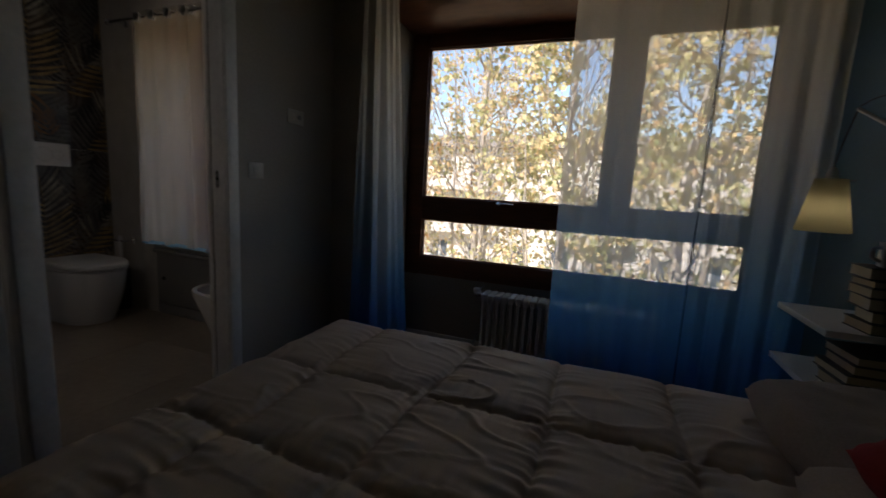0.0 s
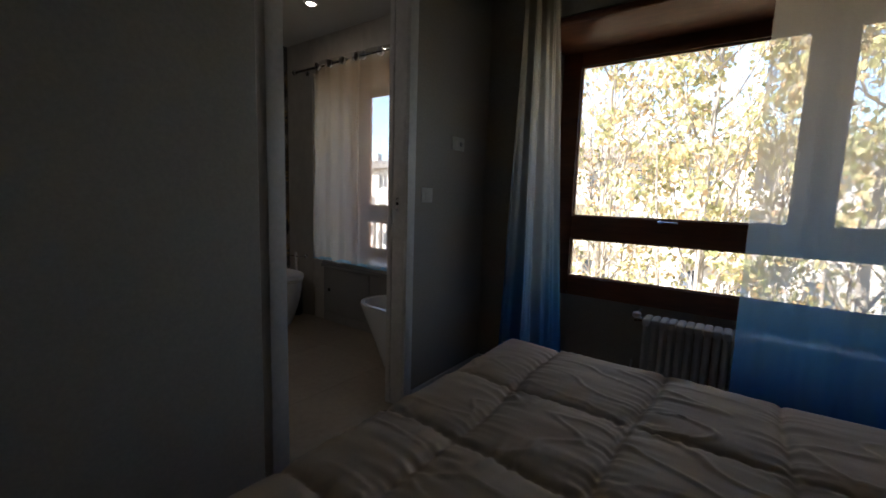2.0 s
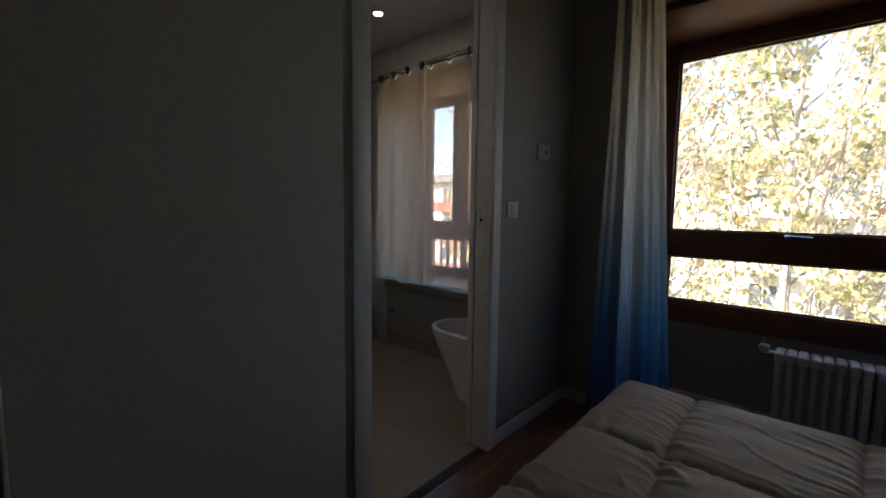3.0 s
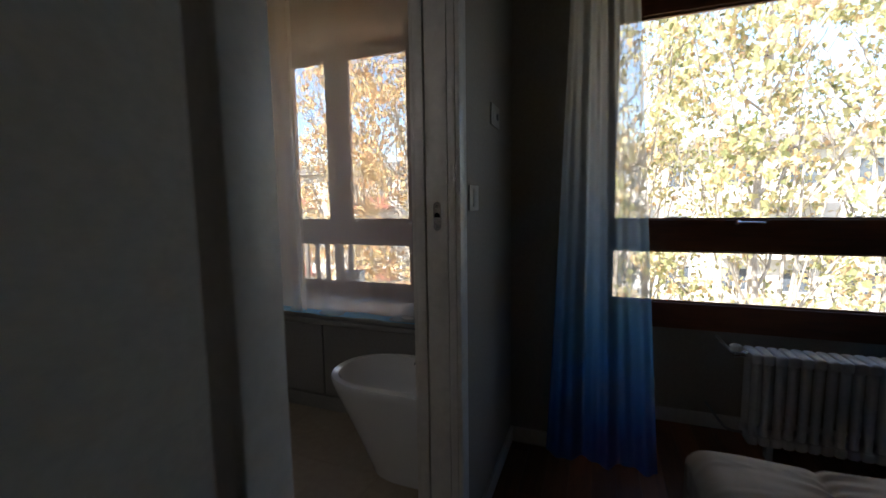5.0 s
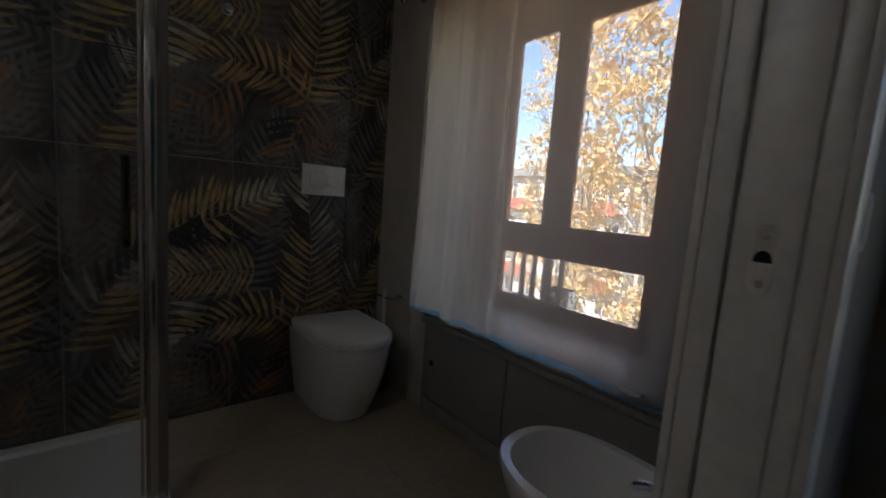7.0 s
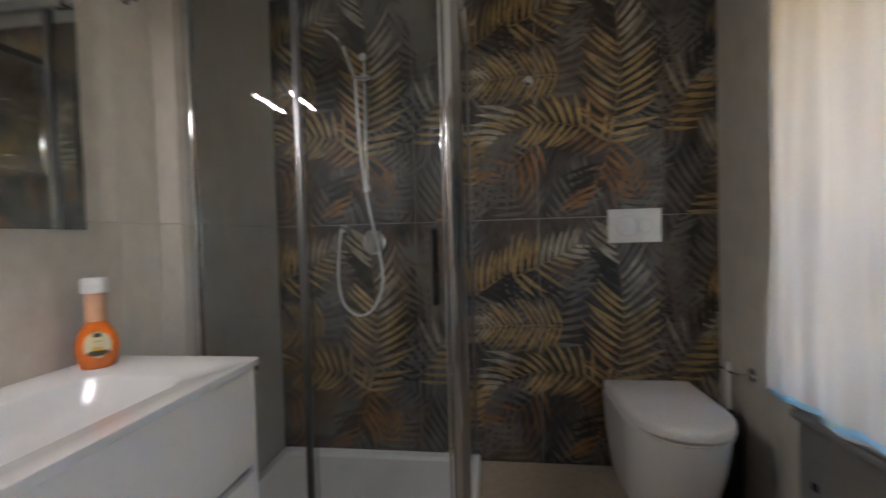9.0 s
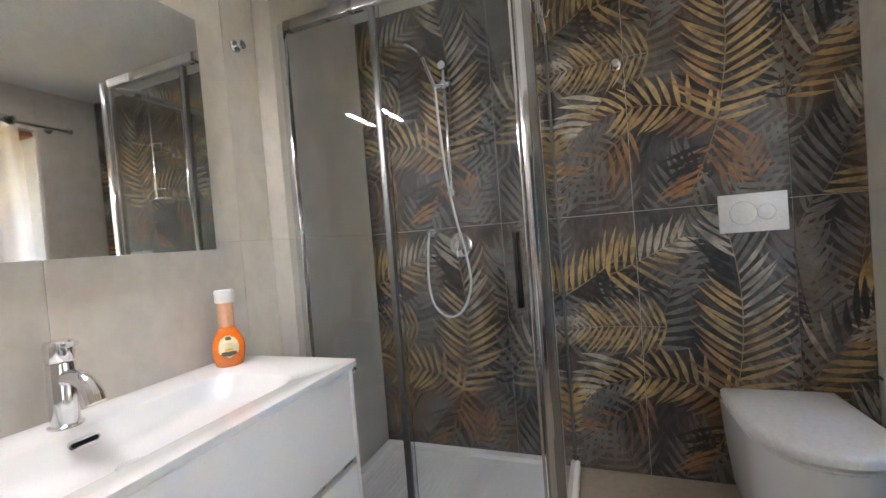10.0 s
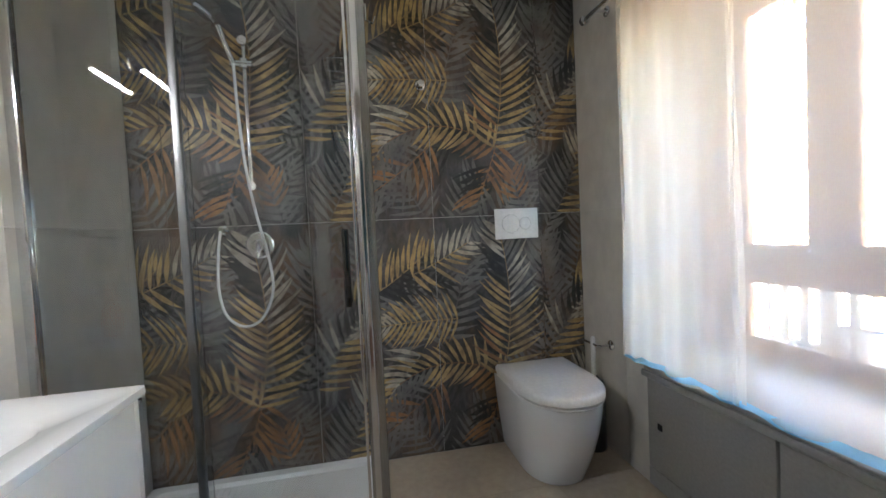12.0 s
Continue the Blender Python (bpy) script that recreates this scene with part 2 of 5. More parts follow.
GROUT = surface("pale_grout", (0.50, 0.48, 0.44), (0.60, 0.58, 0.53), 5, 150, 0.85, relief=0.2, depth=0.001)
TILE_GROUT = surface("greige_grout", (0.40, 0.37, 0.32), (0.46, 0.43, 0.37), 5, 150, 0.85, relief=0.2, depth=0.001)
GROUND_TILE = ground_tile("smoky_leaf_tile")
CHROME = surface("chrome", (0.74, 0.75, 0.77), (0.82, 0.83, 0.85), 5, 200, 0.10, metal=1.0, relief=0.0, rough_var=0.04)
PROFILE_GREY = surface("grey_anodised_profile", (0.20, 0.20, 0.20), (0.26, 0.26, 0.26), 3, 90, 0.38, metal=1.0, relief=0.03, depth=0.0005, stretch=(4, 4, 0.2), rough_var=0.06)
BRUSHED = surface("satin_aluminium", (0.42, 0.42, 0.42), (0.52, 0.52, 0.51), 3, 90, 0.28, metal=1.0, relief=0.03, depth=0.0005, stretch=(4, 4, 0.2), rough_var=0.06)
CERAMIC = surface("white_ceramic", (0.79, 0.79, 0.785), (0.82, 0.82, 0.815), 2, 60, 0.08, relief=0.0, coat=0.4, rough_var=0.02, grain=0.03)
LID_PLASTIC = surface("white_satin_plastic", (0.70, 0.69, 0.67), (0.75, 0.74, 0.72), 2, 60, 0.32, relief=0.0)
RADIATOR = surface("white_radiator_enamel", (0.60, 0.60, 0.60), (0.68, 0.68, 0.68), 3, 60, 0.35, relief=0.05, depth=0.0006)
BEDDING = surface("taupe_cotton", (0.64, 0.53, 0.43), (0.74, 0.62, 0.51), 3, 220, 0.6, relief=0.3, depth=0.0012, grain=0.12)
PILLOW = surface("taupe_pillow_cotton", (0.44, 0.37, 0.31), (0.55, 0.47, 0.40), 4, 160, 0.85, relief=0.3, depth=0.0012)
RED_CLOTH = surface("red_cloth", (0.35, 0.015, 0.02), (0.48, 0.03, 0.035), 6, 160, 0.85, relief=0.3, depth=0.001)
MATTRESS = surface("mattress_ticking", (0.55, 0.54, 0.52), (0.64, 0.63, 0.60), 6, 160, 0.9, relief=0.2, depth=0.001)
BED_WOOD = surface("dark_bed_wood", (0.05, 0.035, 0.025), (0.09, 0.06, 0.04), 4, 40, 0.5, relief=0.1, depth=0.001, stretch=(0.4, 1, 3))
SHELF_WHITE = surface("white_shelf_laminate", (0.84, 0.82, 0.78), (0.87, 0.85, 0.81), 3, 70, 0.35, relief=0.03, depth=0.0006, grain=0.04)
PAGES = surface("book_pages", (0.66, 0.53, 0.34), (0.80, 0.67, 0.46), 4, 300, 0.9, relief=0.4, depth=0.001, stretch=(0.4, 0.4, 8))
COVER = surface("dark_book_cover", (0.04, 0.03, 0.028), (0.08, 0.055, 0.045), 6, 90, 0.5, relief=0.1, depth=0.0006, per_piece=0.4)
GREY_METAL = surface("grey_painted_metal", (0.26, 0.26, 0.26), (0.33, 0.33, 0.33), 6, 90, 0.4, metal=0.4, relief=0.0)
BLACK = surface("black_plastic", (0.012, 0.012, 0.012), (0.022, 0.022, 0.022), 6, 120, 0.35, relief=0.05, depth=0.0005)
DARK_GLOSS = surface("polished_black", (0.010, 0.010, 0.010), (0.016, 0.016, 0.016), 6, 120, 0.05, relief=0.0, coat=1.0, rough_var=0.01)
DARK_HOLE = surface("dark_recess", (0.006, 0.006, 0.006), (0.01, 0.01, 0.01), 6, 120, 0.9, relief=0.0)
TRAY = surface("white_shower_tray", (0.66, 0.66, 0.64), (0.73, 0.73, 0.71), 3, 160, 0.35, relief=0.05, depth=0.0006)
SOAP = surface("orange_soap", (0.80, 0.16, 0.012), (0.88, 0.22, 0.02), 8, 60, 0.15, relief=0.0, coat=0.5)
NECK = surface("pale_orange_neck", (0.78, 0.40, 0.22), (0.84, 0.47, 0.28), 8, 60, 0.2, relief=0.0)
LABEL_CREAM = surface("cream_label", (0.72, 0.62, 0.36), (0.80, 0.70, 0.45), 20, 90, 0.45, relief=0.0)
LABEL_DARK = surface("dark_label_print", (0.05, 0.06, 0.02), (0.12, 0.10, 0.04), 40, 90, 0.45, relief=0.0)
LABEL_GOLD = surface("orange_label_print", (0.75, 0.35, 0.03), (0.85, 0.5, 0.08), 40, 90, 0.45, relief=0.0)
SWITCH = surface("ivory_switch_plastic", (0.50, 0.47, 0.41), (0.56, 0.53, 0.47), 8, 90, 0.35, relief=0.0)
GLASS = clear_glass("window_glass")
SHOWER_GLASS = clear_glass("shower_glass", (0.86, 0.89, 0.905))
MIRROR = surface("mirror_silver", (0.88, 0.90, 0.89), (0.90, 0.92, 0.91), 1, 10, 0.02, metal=1.0, relief=0.0, rough_var=0.004)
# both bathroom voiles: warm upper stops paint in the glow of the wood lid behind
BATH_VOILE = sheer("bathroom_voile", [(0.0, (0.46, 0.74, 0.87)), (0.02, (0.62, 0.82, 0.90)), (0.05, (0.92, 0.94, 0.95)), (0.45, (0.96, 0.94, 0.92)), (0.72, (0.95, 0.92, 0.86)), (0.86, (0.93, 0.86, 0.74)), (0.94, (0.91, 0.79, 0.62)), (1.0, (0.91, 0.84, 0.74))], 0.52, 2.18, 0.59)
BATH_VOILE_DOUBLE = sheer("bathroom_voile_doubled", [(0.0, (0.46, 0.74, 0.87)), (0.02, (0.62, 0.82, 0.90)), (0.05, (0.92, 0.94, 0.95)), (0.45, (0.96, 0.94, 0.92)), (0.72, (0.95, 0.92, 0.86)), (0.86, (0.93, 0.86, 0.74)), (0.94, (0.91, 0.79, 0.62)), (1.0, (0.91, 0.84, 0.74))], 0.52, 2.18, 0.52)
VOILE_SEAM = sheer("ombre_voile_seam", [(0.0, (0.01, 0.09, 0.30)), (0.28, (0.05, 0.20, 0.38)), (0.54, (0.26, 0.28, 0.30)), (1.0, (0.30, 0.27, 0.22))], 0.0, 2.3, 0.35)
BED_VOILE = sheer("ombre_voile", [(0.0, (0.02, 0.17, 0.66)), (0.14, (0.04, 0.28, 0.80)), (0.28, (0.12, 0.42, 0.84)), (0.40, (0.36, 0.58, 0.80)), (0.54, (0.66, 0.71, 0.74)), (0.70, (0.80, 0.77, 0.70)), (1.0, (0.80, 0.73, 0.58))], 0.0, 2.3, 0.46)
LED = glow("led_diffuser", (1.0, 0.95, 0.88), 15.0)
SPOT = glow("spot_lens", (1.0, 0.93, 0.82), 9.0)
BARK = surface("plane_tree_bark", (0.22, 0.19, 0.155), (0.46, 0.42, 0.36), 5, 30, 0.9, relief=0.6, depth=0.01, stretch=(1, 1, 0.5))
BULB = glow("warm_bulb", (1.0, 0.90, 0.70), 1.5)
LEAF_GOLD = foliage("gold_leaves", [(0.0, (0.44, 0.39, 0.19)), (0.25, (0.72, 0.59, 0.31)), (0.55, (0.80, 0.58, 0.32)), (0.8, (0.78, 0.44, 0.23)), (1.0, (0.46, 0.23, 0.13))])
LEAF_GREEN = foliage("yellow_green_leaves", [(0.0, (0.14, 0.19, 0.07)), (0.3, (0.38, 0.40, 0.19)), (0.65, (0.70, 0.63, 0.37)), (0.88, (0.72, 0.50, 0.27)), (1.0, (0.40, 0.24, 0.15))])
RENDER_PALE = surface("pale_facade_render", (0.54, 0.51, 0.46), (0.62, 0.59, 0.53), 0.3, 8, 0.9, relief=0.2, depth=0.004)
RENDER_RED = surface("brick_red_render", (0.28, 0.10, 0.07), (0.36, 0.14, 0.10), 0.5, 12, 0.9, relief=0.2, depth=0.004)
ROOF = surface("grey_roof_covering", (0.16, 0.15, 0.14), (0.24, 0.22, 0.20), 0.6, 9, 0.8, relief=0.3, depth=0.01)
PANE_FAR = surface("far_window_pane", (0.05, 0.06, 0.07), (0.12, 0.14, 0.16), 1, 10, 0.1, relief=0.0)
FRAME_FAR = surface("far_white_frame", (0.62, 0.62, 0.60), (0.72, 0.72, 0.70), 2, 20, 0.5, relief=0.0)
GRASS = surface("autumn_lawn", (0.20, 0.18, 0.10), (0.42, 0.36, 0.24), 0.4, 12, 0.95, relief=0.6, depth=0.03)
CONCRETE = surface("weathered_concrete", (0.36, 0.35, 0.33), (0.48, 0.47, 0.44), 2, 30, 0.9, relief=0.3, depth=0.003)
SLAT_PAINT = surface("grey_brown_slat_paint", (0.14, 0.12, 0.10), (0.20, 0.17, 0.14), 4, 40, 0.6, relief=0.1, depth=0.001)
INK = [printed("ochre_ink", (0.29, 0.185, 0.070), (0.54, 0.375, 0.155), 0.95), printed("orange_ink", (0.25, 0.115, 0.042), (0.44, 0.215, 0.078), 0.80),
       printed("cream_ink", (0.28, 0.24, 0.18), (0.56, 0.50, 0.39), 0.97), printed("grey_ink", (0.12, 0.113, 0.104), (0.235, 0.22, 0.20), 0.76),
       printed("black_ink", (0.010, 0.010, 0.010), (0.026, 0.025, 0.024), 0.95)]

# ---- large structure ----
XB, XD = 1.93, 2.055            # bathroom and bedroom faces of the wall between the rooms
YW, YG = 0.81, 1.31            # inside face of the window wall, plane of the glass
YV, YS = -1.425, -1.34          # wall behind the washbasin, lined wall in the shower
XH = 4.55                      # head wall of the bedroom
CB, CD = 2.37, 2.62            # ceilings
OUT = 1.45                     # outer face of the facade
DOOR0, DOOR1, DOOR_TOP = -0.582, 0.085, 2.10

ground = bmesh.new()
bmesh.ops.create_grid(ground, x_segments=8, y_segments=8, size=900, matrix=Matrix.Translation((0, 0, -8.0)))
struct("ground", ground, GRASS, "autumn lawn with fallen leaves below the windows")

struct("floor_slab", box(-0.2, 4.75, -2.8, OUT, -0.25, -0.014), CONCRETE, "concrete floor slab")
wall_leaf = struct("wall_leaf", box(-0.16, -0.004, YV - 0.15, OUT, 0, CB + 0.25), GROUT, "end wall clad in palm leaf tiles")
wall_basin = struct("wall_basin", box(-0.004, XD, YV - 0.15, YV - 0.010, 0, CB + 0.25), TILE_GROUT, "tiled wall behind the washbasin")
wall_window_bath = struct("wall_window_bath", boxes([
    (-0.004, 0.36, YW + 0.012, OUT, 0, CB + 0.25), (1.62, XB, YW + 0.012, OUT, 0, CB + 0.25),
    (0.36, 1.62, YW + 0.012, OUT, 2.09, CB + 0.25), (0.36, 1.62, 1.34, OUT, 0, 0.50)]), GREIGE, "greige tiled wall round the bathroom window")
struct("wall_between", boxes([
    (XB + 0.004, XD, YV, -0.70, 0, CD + 0.2), (XB + 0.004, XD, 0.13, OUT, 0, CD + 0.2), (XB + 0.004, XD, -0.70, 0.13, DOOR_TOP + 0.06, CD + 0.2),
    (XB + 0.004, XD + 0.012, -2.75, YV, 0, CD + 0.2)]), PLASTER, "grey painted wall between bedroom and bathroom")
struct("wall_panel", box(XD - 0.001, XD + 0.006, -1.378, -0.667, 0.0, CD), PALE_PAINT, "smooth pale panel beside the sliding door")
struct("trim_wall_edge", box(XD - 0.001, XD + 0.014, -1.388, -1.380, 0.0, CD, 0.003), LACQUER, "thin white edge strip on the wall")
struct("wall_window_bedroom", boxes([
    (XD, 2.36, 0.85, OUT, 0, CD + 0.2), (2.36, XH, 0.85, OUT, 2.09, CD + 0.2), (2.36, XH, 1.275, OUT, 0, 0.49), (4.50, XH, 1.275, OUT, 0.49, 2.09)]), PLASTER, "grey painted wall and niche round the bedroom window")
struct("wall_head", box(XH, XH + 0.15, -2.75, OUT, 0, CD + 0.2), TEAL, "dark teal painted wall behind the bed head")
struct("wall_south", box(XD, XH, -2.75, -2.6, 0, CD + 0.2), PLASTER, "grey painted bedroom wall")
struct("ceiling_bath", box(-0.004, XB + 0.004, YV - 0.01, YW + 0.02, CB, CB + 0.2), CEILING, "white bathroom ceiling")
struct("ceiling_bedroom", box(XD, XH, -2.6, 0.85, CD, CD + 0.2), CEILING, "white bedroom ceiling")
struct("roof_slab", box(-0.3, 4.8, -2.9, OUT, CD + 0.2, CD + 0.5), CONCRETE, "concrete slab over the rooms")
struct("baseboard", boxes([(XD, XD + 0.012, 0.155, 0.85, 0, 0.07), (XD + 0.012, 2.36, 0.838, 0.85, 0, 0.07), (2.36, XH, 1.263, 1.275, 0, 0.07)], 0.003), LACQUER, "low white baseboard")

# ---- door opening with pocket door frame ----
door = thing("door_1", (2.0, -0.27, 0), "white lacquered frame of a sliding pocket door, open", "door frame", kind="structure")
# jambs: outer boards with a slot between them for the leaf
for y0, y1 in ((DOOR1, DOOR1 + 0.042), (DOOR0 - 0.042, DOOR0)):
    j = boxes([(1.942, 1.970, y0, y1, 0, DOOR_TOP), (1.9725, 2.0345, y0 + 0.005, y1 - 0.005, 0, DOOR_TOP), (2.037, XD + 0.004, y0, y1, 0, DOOR_TOP)], 0.003)
    part("jamb", j, LACQUER, door)
part("jamb_slot", boxes([(1.944, XD - 0.006, DOOR1 + 0.012, DOOR1 + 0.04, 0, DOOR_TOP), (1.944, XD - 0.006, DOOR0 - 0.04, DOOR0 - 0.012, 0, DOOR_TOP)]), LACQUER, door, "white backing of the jamb")
part("head_jamb", box(XB - 0.002, XD + 0.004, DOOR0 - 0.042, DOOR1 + 0.042, DOOR_TOP, DOOR_TOP + 0.03, 0.003), LACQUER, door)
for y0, y1 in ((DOOR1 + 0.004, DOOR1 + 0.062), (DOOR0 - 0.058, DOOR0 + 0.012)):
    part("architrave", box(XD, XD + 0.016, y0, y1, 0, DOOR_TOP + 0.06, 0.004), LACQUER, door)
    part("architrave", box(XB - 0.010, XB + 0.0035, y0 + (0.02 if y0 > 0 else 0), y1, 0, DOOR_TOP + 0.06, 0.004), LACQUER, door)
part("architrave", box(XD, XD + 0.016, DOOR0 - 0.060, DOOR1 + 0.062, DOOR_TOP + 0.06, DOOR_TOP + 0.12, 0.004), LACQUER, door)
strike = loft([[Vector((2.004 + 0.011 * math.cos(a), DOOR1 + 0.006 + dy, 1.052 + 0.013 * math.sin(a) + (0.026 if math.sin(a) > 0 else -0.026))) for a in [2 * math.pi * k / 24 for k in range(24)]] for dy in (0.0, -0.0022)])
strike_plate = part("strike_plate", strike, CHROME, door, "oval chrome strike plate with a hook slot")
part("hook_hole", loft([[Vector((2.004 + 0.0085 * math.cos(a), DOOR1 + dy, 1.050 + 0.012 * max(-0.1, math.sin(a)))) for a in [2 * math.pi * k / 20 for k in range(20)]] for dy in (0.0033, 0.0030)]), DARK_HOLE, strike_plate)
for dz in (0.027, -0.027):
    part("screw", lathe([(0.0042, 0.0), (0.0035, -0.0012)], (2.004, DOOR1 + 0.0038, 1.052 + dz), "y", 12), BRUSHED, strike_plate)

# ---- windows ----
def window(name, x0, x1, panes, label, handle_x, wood, zu1=1.945):
    """A stained wooden window: stiles, rails, glazing bars and panes in the niche, with the shutter box's lid above."""
    w = thing(name, ((x0 + x1) / 2, YG, 0.47), label, "window", kind="structure")
    ya, yb = 1.272, 1.345
    zb, zl0, zl1, zu0, zt = 0.47, 0.598, 0.852, 1.0, 2.03
    left, right = panes[0][0], panes[-1][1]
    for a, b in ((x0, left), (right, x1)):
        part("stile", box(a, b, ya, yb, zb, zt, 0.006), wood, w)
    for a, b in zip(panes, panes[1:]):
        part("mullion", box(a[1], b[0], ya + 0.004, yb - 0.004, zu0 - 0.006, zu1 + 0.004, 0.006), wood, w)
    part("bottom_rail", box(left - 0.002, right + 0.002, ya + 0.002, yb, zb, zl0, 0.006), wood, w)
    part("middle_rail", box(left - 0.002, right + 0.002, ya + 0.002, yb, zl1, zu0, 0.006), wood, w)
    part("top_rail", box(left - 0.002, right + 0.002, ya + 0.002, yb, zu1, zt, 0.006), wood, w)
    for a, b, z0, z1 in [(p[0], p[1], zu0, zu1) for p in panes] + [(left, right, zl0, zl1)]:
        pane = part("pane", box(a - 0.004, b + 0.004, YG - 0.003, YG + 0.003, z0 - 0.004, z1 + 0.004), GLASS, w, smooth=0)
        pane.visible_shadow = False
        bead = boxes([(a, a + 0.009, YG - 0.02, YG - 0.004, z0, z1), (b - 0.009, b, YG - 0.02, YG - 0.004, z0, z1), (a + 0.009, b - 0.009, YG - 0.02, YG - 0.004, z0, z0 + 0.009), (a + 0.009, b - 0.009, YG - 0.02, YG - 0.004, z1 - 0.009, z1)], 0.003)
        part("glazing_bead", bead, wood, w)
    lid = loft([[Vector((x, 0.862, 2.072)), Vector((x, 0.862, 2.088)), Vector((x, ya + 0.02, 2.088)), Vector((x, ya + 0.02, 2.026)), Vector((x, 1.12, 2.04)), Vector((x, 0.90, 2.052))] for x in (x0 + 0.002, x1 - 0.002)])
    part("shutter_box_lid", lid, wood, w, "dark wooden underside of the roller shutter box")
    part("shutter_box_moulding", tube([(x0, 0.872, 2.066), (x1, 0.872, 2.066)], 0.014, 10), wood, w)
    h = tube(smooth_path([(handle_x - 0.05, ya - 0.018, 0.985), (handle_x - 0.01, ya - 0.03, 0.988), (handle_x + 0.05, ya - 0.028, 0.985)], 5), 0.006, 8)
    lathe([(0.014, 0.0), (0.014, -0.012), (0.008, -0.02)], (handle_x - 0.045, ya + 0.004, 0.985), "y", 14, h)
    part("window_handle", h, CHROME, w, "small chrome window catch")
    return w


window("window_1", 2.362, 4.50, [(2.48, 3.59), (3.75, 4.335)], "dark stained wooden bedroom window with a fixed lower light", 3.05, WALNUT)
window("window_2", 0.362, 1.618, [(0.53, 0.80), (0.946, 1.36)], "stained wooden bathroom window coloured orange as if sunlit, with a fixed lower light", 0.87, WALNUT_SUNLIT, 1.985)

# ================= bathroom =================
# ---- toilet ----
toilet = thing("toilet", (0.28, 0.47, 0), "white ceramic back-to-wall toilet with closed lid", "toilet")
rings = []
for z, front, half in ((0.0, 0.425, 0.146), (0.02, 0.434, 0.150), (0.08, 0.466, 0.158), (0.16, 0.502, 0.168), (0.24, 0.529, 0.177), (0.32, 0.547, 0.184), (0.366, 0.552, 0.187), (0.376, 0.552, 0.187)):
    rings.append(d_outline(0.004, front, 0.47, half, z))
part("bowl", loft(rings), CERAMIC, toilet, smooth=50)
seat = [d_outline(0.045, 0.548, 0.47, 0.183, 0.3765), d_outline(0.045, 0.556, 0.47, 0.187, 0.380), d_outline(0.045, 0.556, 0.47, 0.187, 0.387), d_outline(0.045, 0.548, 0.47, 0.182, 0.390), d_outline(0.045, 0.540, 0.47, 0.176, 0.3975)]
part("seat", loft(seat), LID_PLASTIC, toilet, smooth=50)
lid = [d_outline(0.045, 0.556, 0.47, 0.188, 0.398), d_outline(0.045, 0.562, 0.47, 0.192, 0.401), d_outline(0.045, 0.562, 0.47, 0.192, 0.425), d_outline(0.046, 0.553, 0.47, 0.184, 0.434), d_outline(0.05, 0.53, 0.47, 0.172, 0.437)]
part("lid", loft(lid), LID_PLASTIC, toilet, smooth=50)
part("rear_block", box(0.003, 0.05, 0.29, 0.65, 0.385, 0.415, 0.006), CERAMIC, toilet)

flush = thing("flush_plate", (0.0, 0.44, 1.074), "white dual flush plate with two round buttons on the leaf tiles", "flush plate")
part("plate", box(0.001, 0.013, 0.321, 0.557, 1.074, 1.231, 0.003), LID_PLASTIC, flush)
for y, r in ((0.406, 0.047), (0.4845, 0.0305)):
    part("button", lathe([(r, 0.0), (r, 0.002), (r - 0.003, 0.0035)], (0.0125, y, 1.152), "x", 36), LID_PLASTIC, flush)
    part("button_ring", lathe([(r + 0.0014, 0.0), (r + 0.0014, 0.0012), (r, 0.0012), (r, 0.0)], (0.0125, y, 1.152), "x", 36), BENCH, flush)

# ---- bidet ----
bidet = thing("bidet", (1.66, 0.52, 0), "white ceramic back-to-wall bidet with open bowl", "bidet")
outer = []
for z, front, half in ((0.0, 1.54, 0.125), (0.02, 1.535, 0.128), (0.14, 1.48, 0.15), (0.27, 1.415, 0.175), (0.36, 1.372, 0.195), (0.392, 1.364, 0.199), (0.400, 1.369, 0.196)):
    outer.append(d_outline(XB - 0.004, front, 0.52, half, z))
inner = []
for z, back, front, half in ((0.401, 1.79, 1.400, 0.165), (0.393, 1.787, 1.405, 0.160), (0.31, 1.775, 1.43, 0.142), (0.23, 1.75, 1.475, 0.115), (0.21, 1.68, 1.55, 0.05)):
    inner.append(d_outline(back, front, 0.52, half, z))
part("bowl", loft(outer + inner), CERAMIC, bidet, smooth=50)
tap = lathe([(0.024, 0.0), (0.024, 0.006), (0.019, 0.012), (0.019, 0.075), (0.016, 0.085)], (1.842, 0.52, 0.400), "z", 20)
tube(smooth_path([(1.835, 0.52, 0.45), (1.79, 0.52, 0.465), (1.745, 0.52, 0.452), (1.735, 0.52, 0.44)], 5), 0.011, 12, tap)
tap_b = part("tap", tap, CHROME, bidet, "chrome mixer tap")
part("lever", tube([(1.835, 0.52, 0.488), (1.80, 0.535, 0.512)], 0.006, 10), CHROME, tap_b)
part("drain", lathe([(0.022, 0.0), (0.022, 0.003), (0.012, 0.005)], (1.62, 0.52, 0.2105), "z", 20), CHROME, bidet)

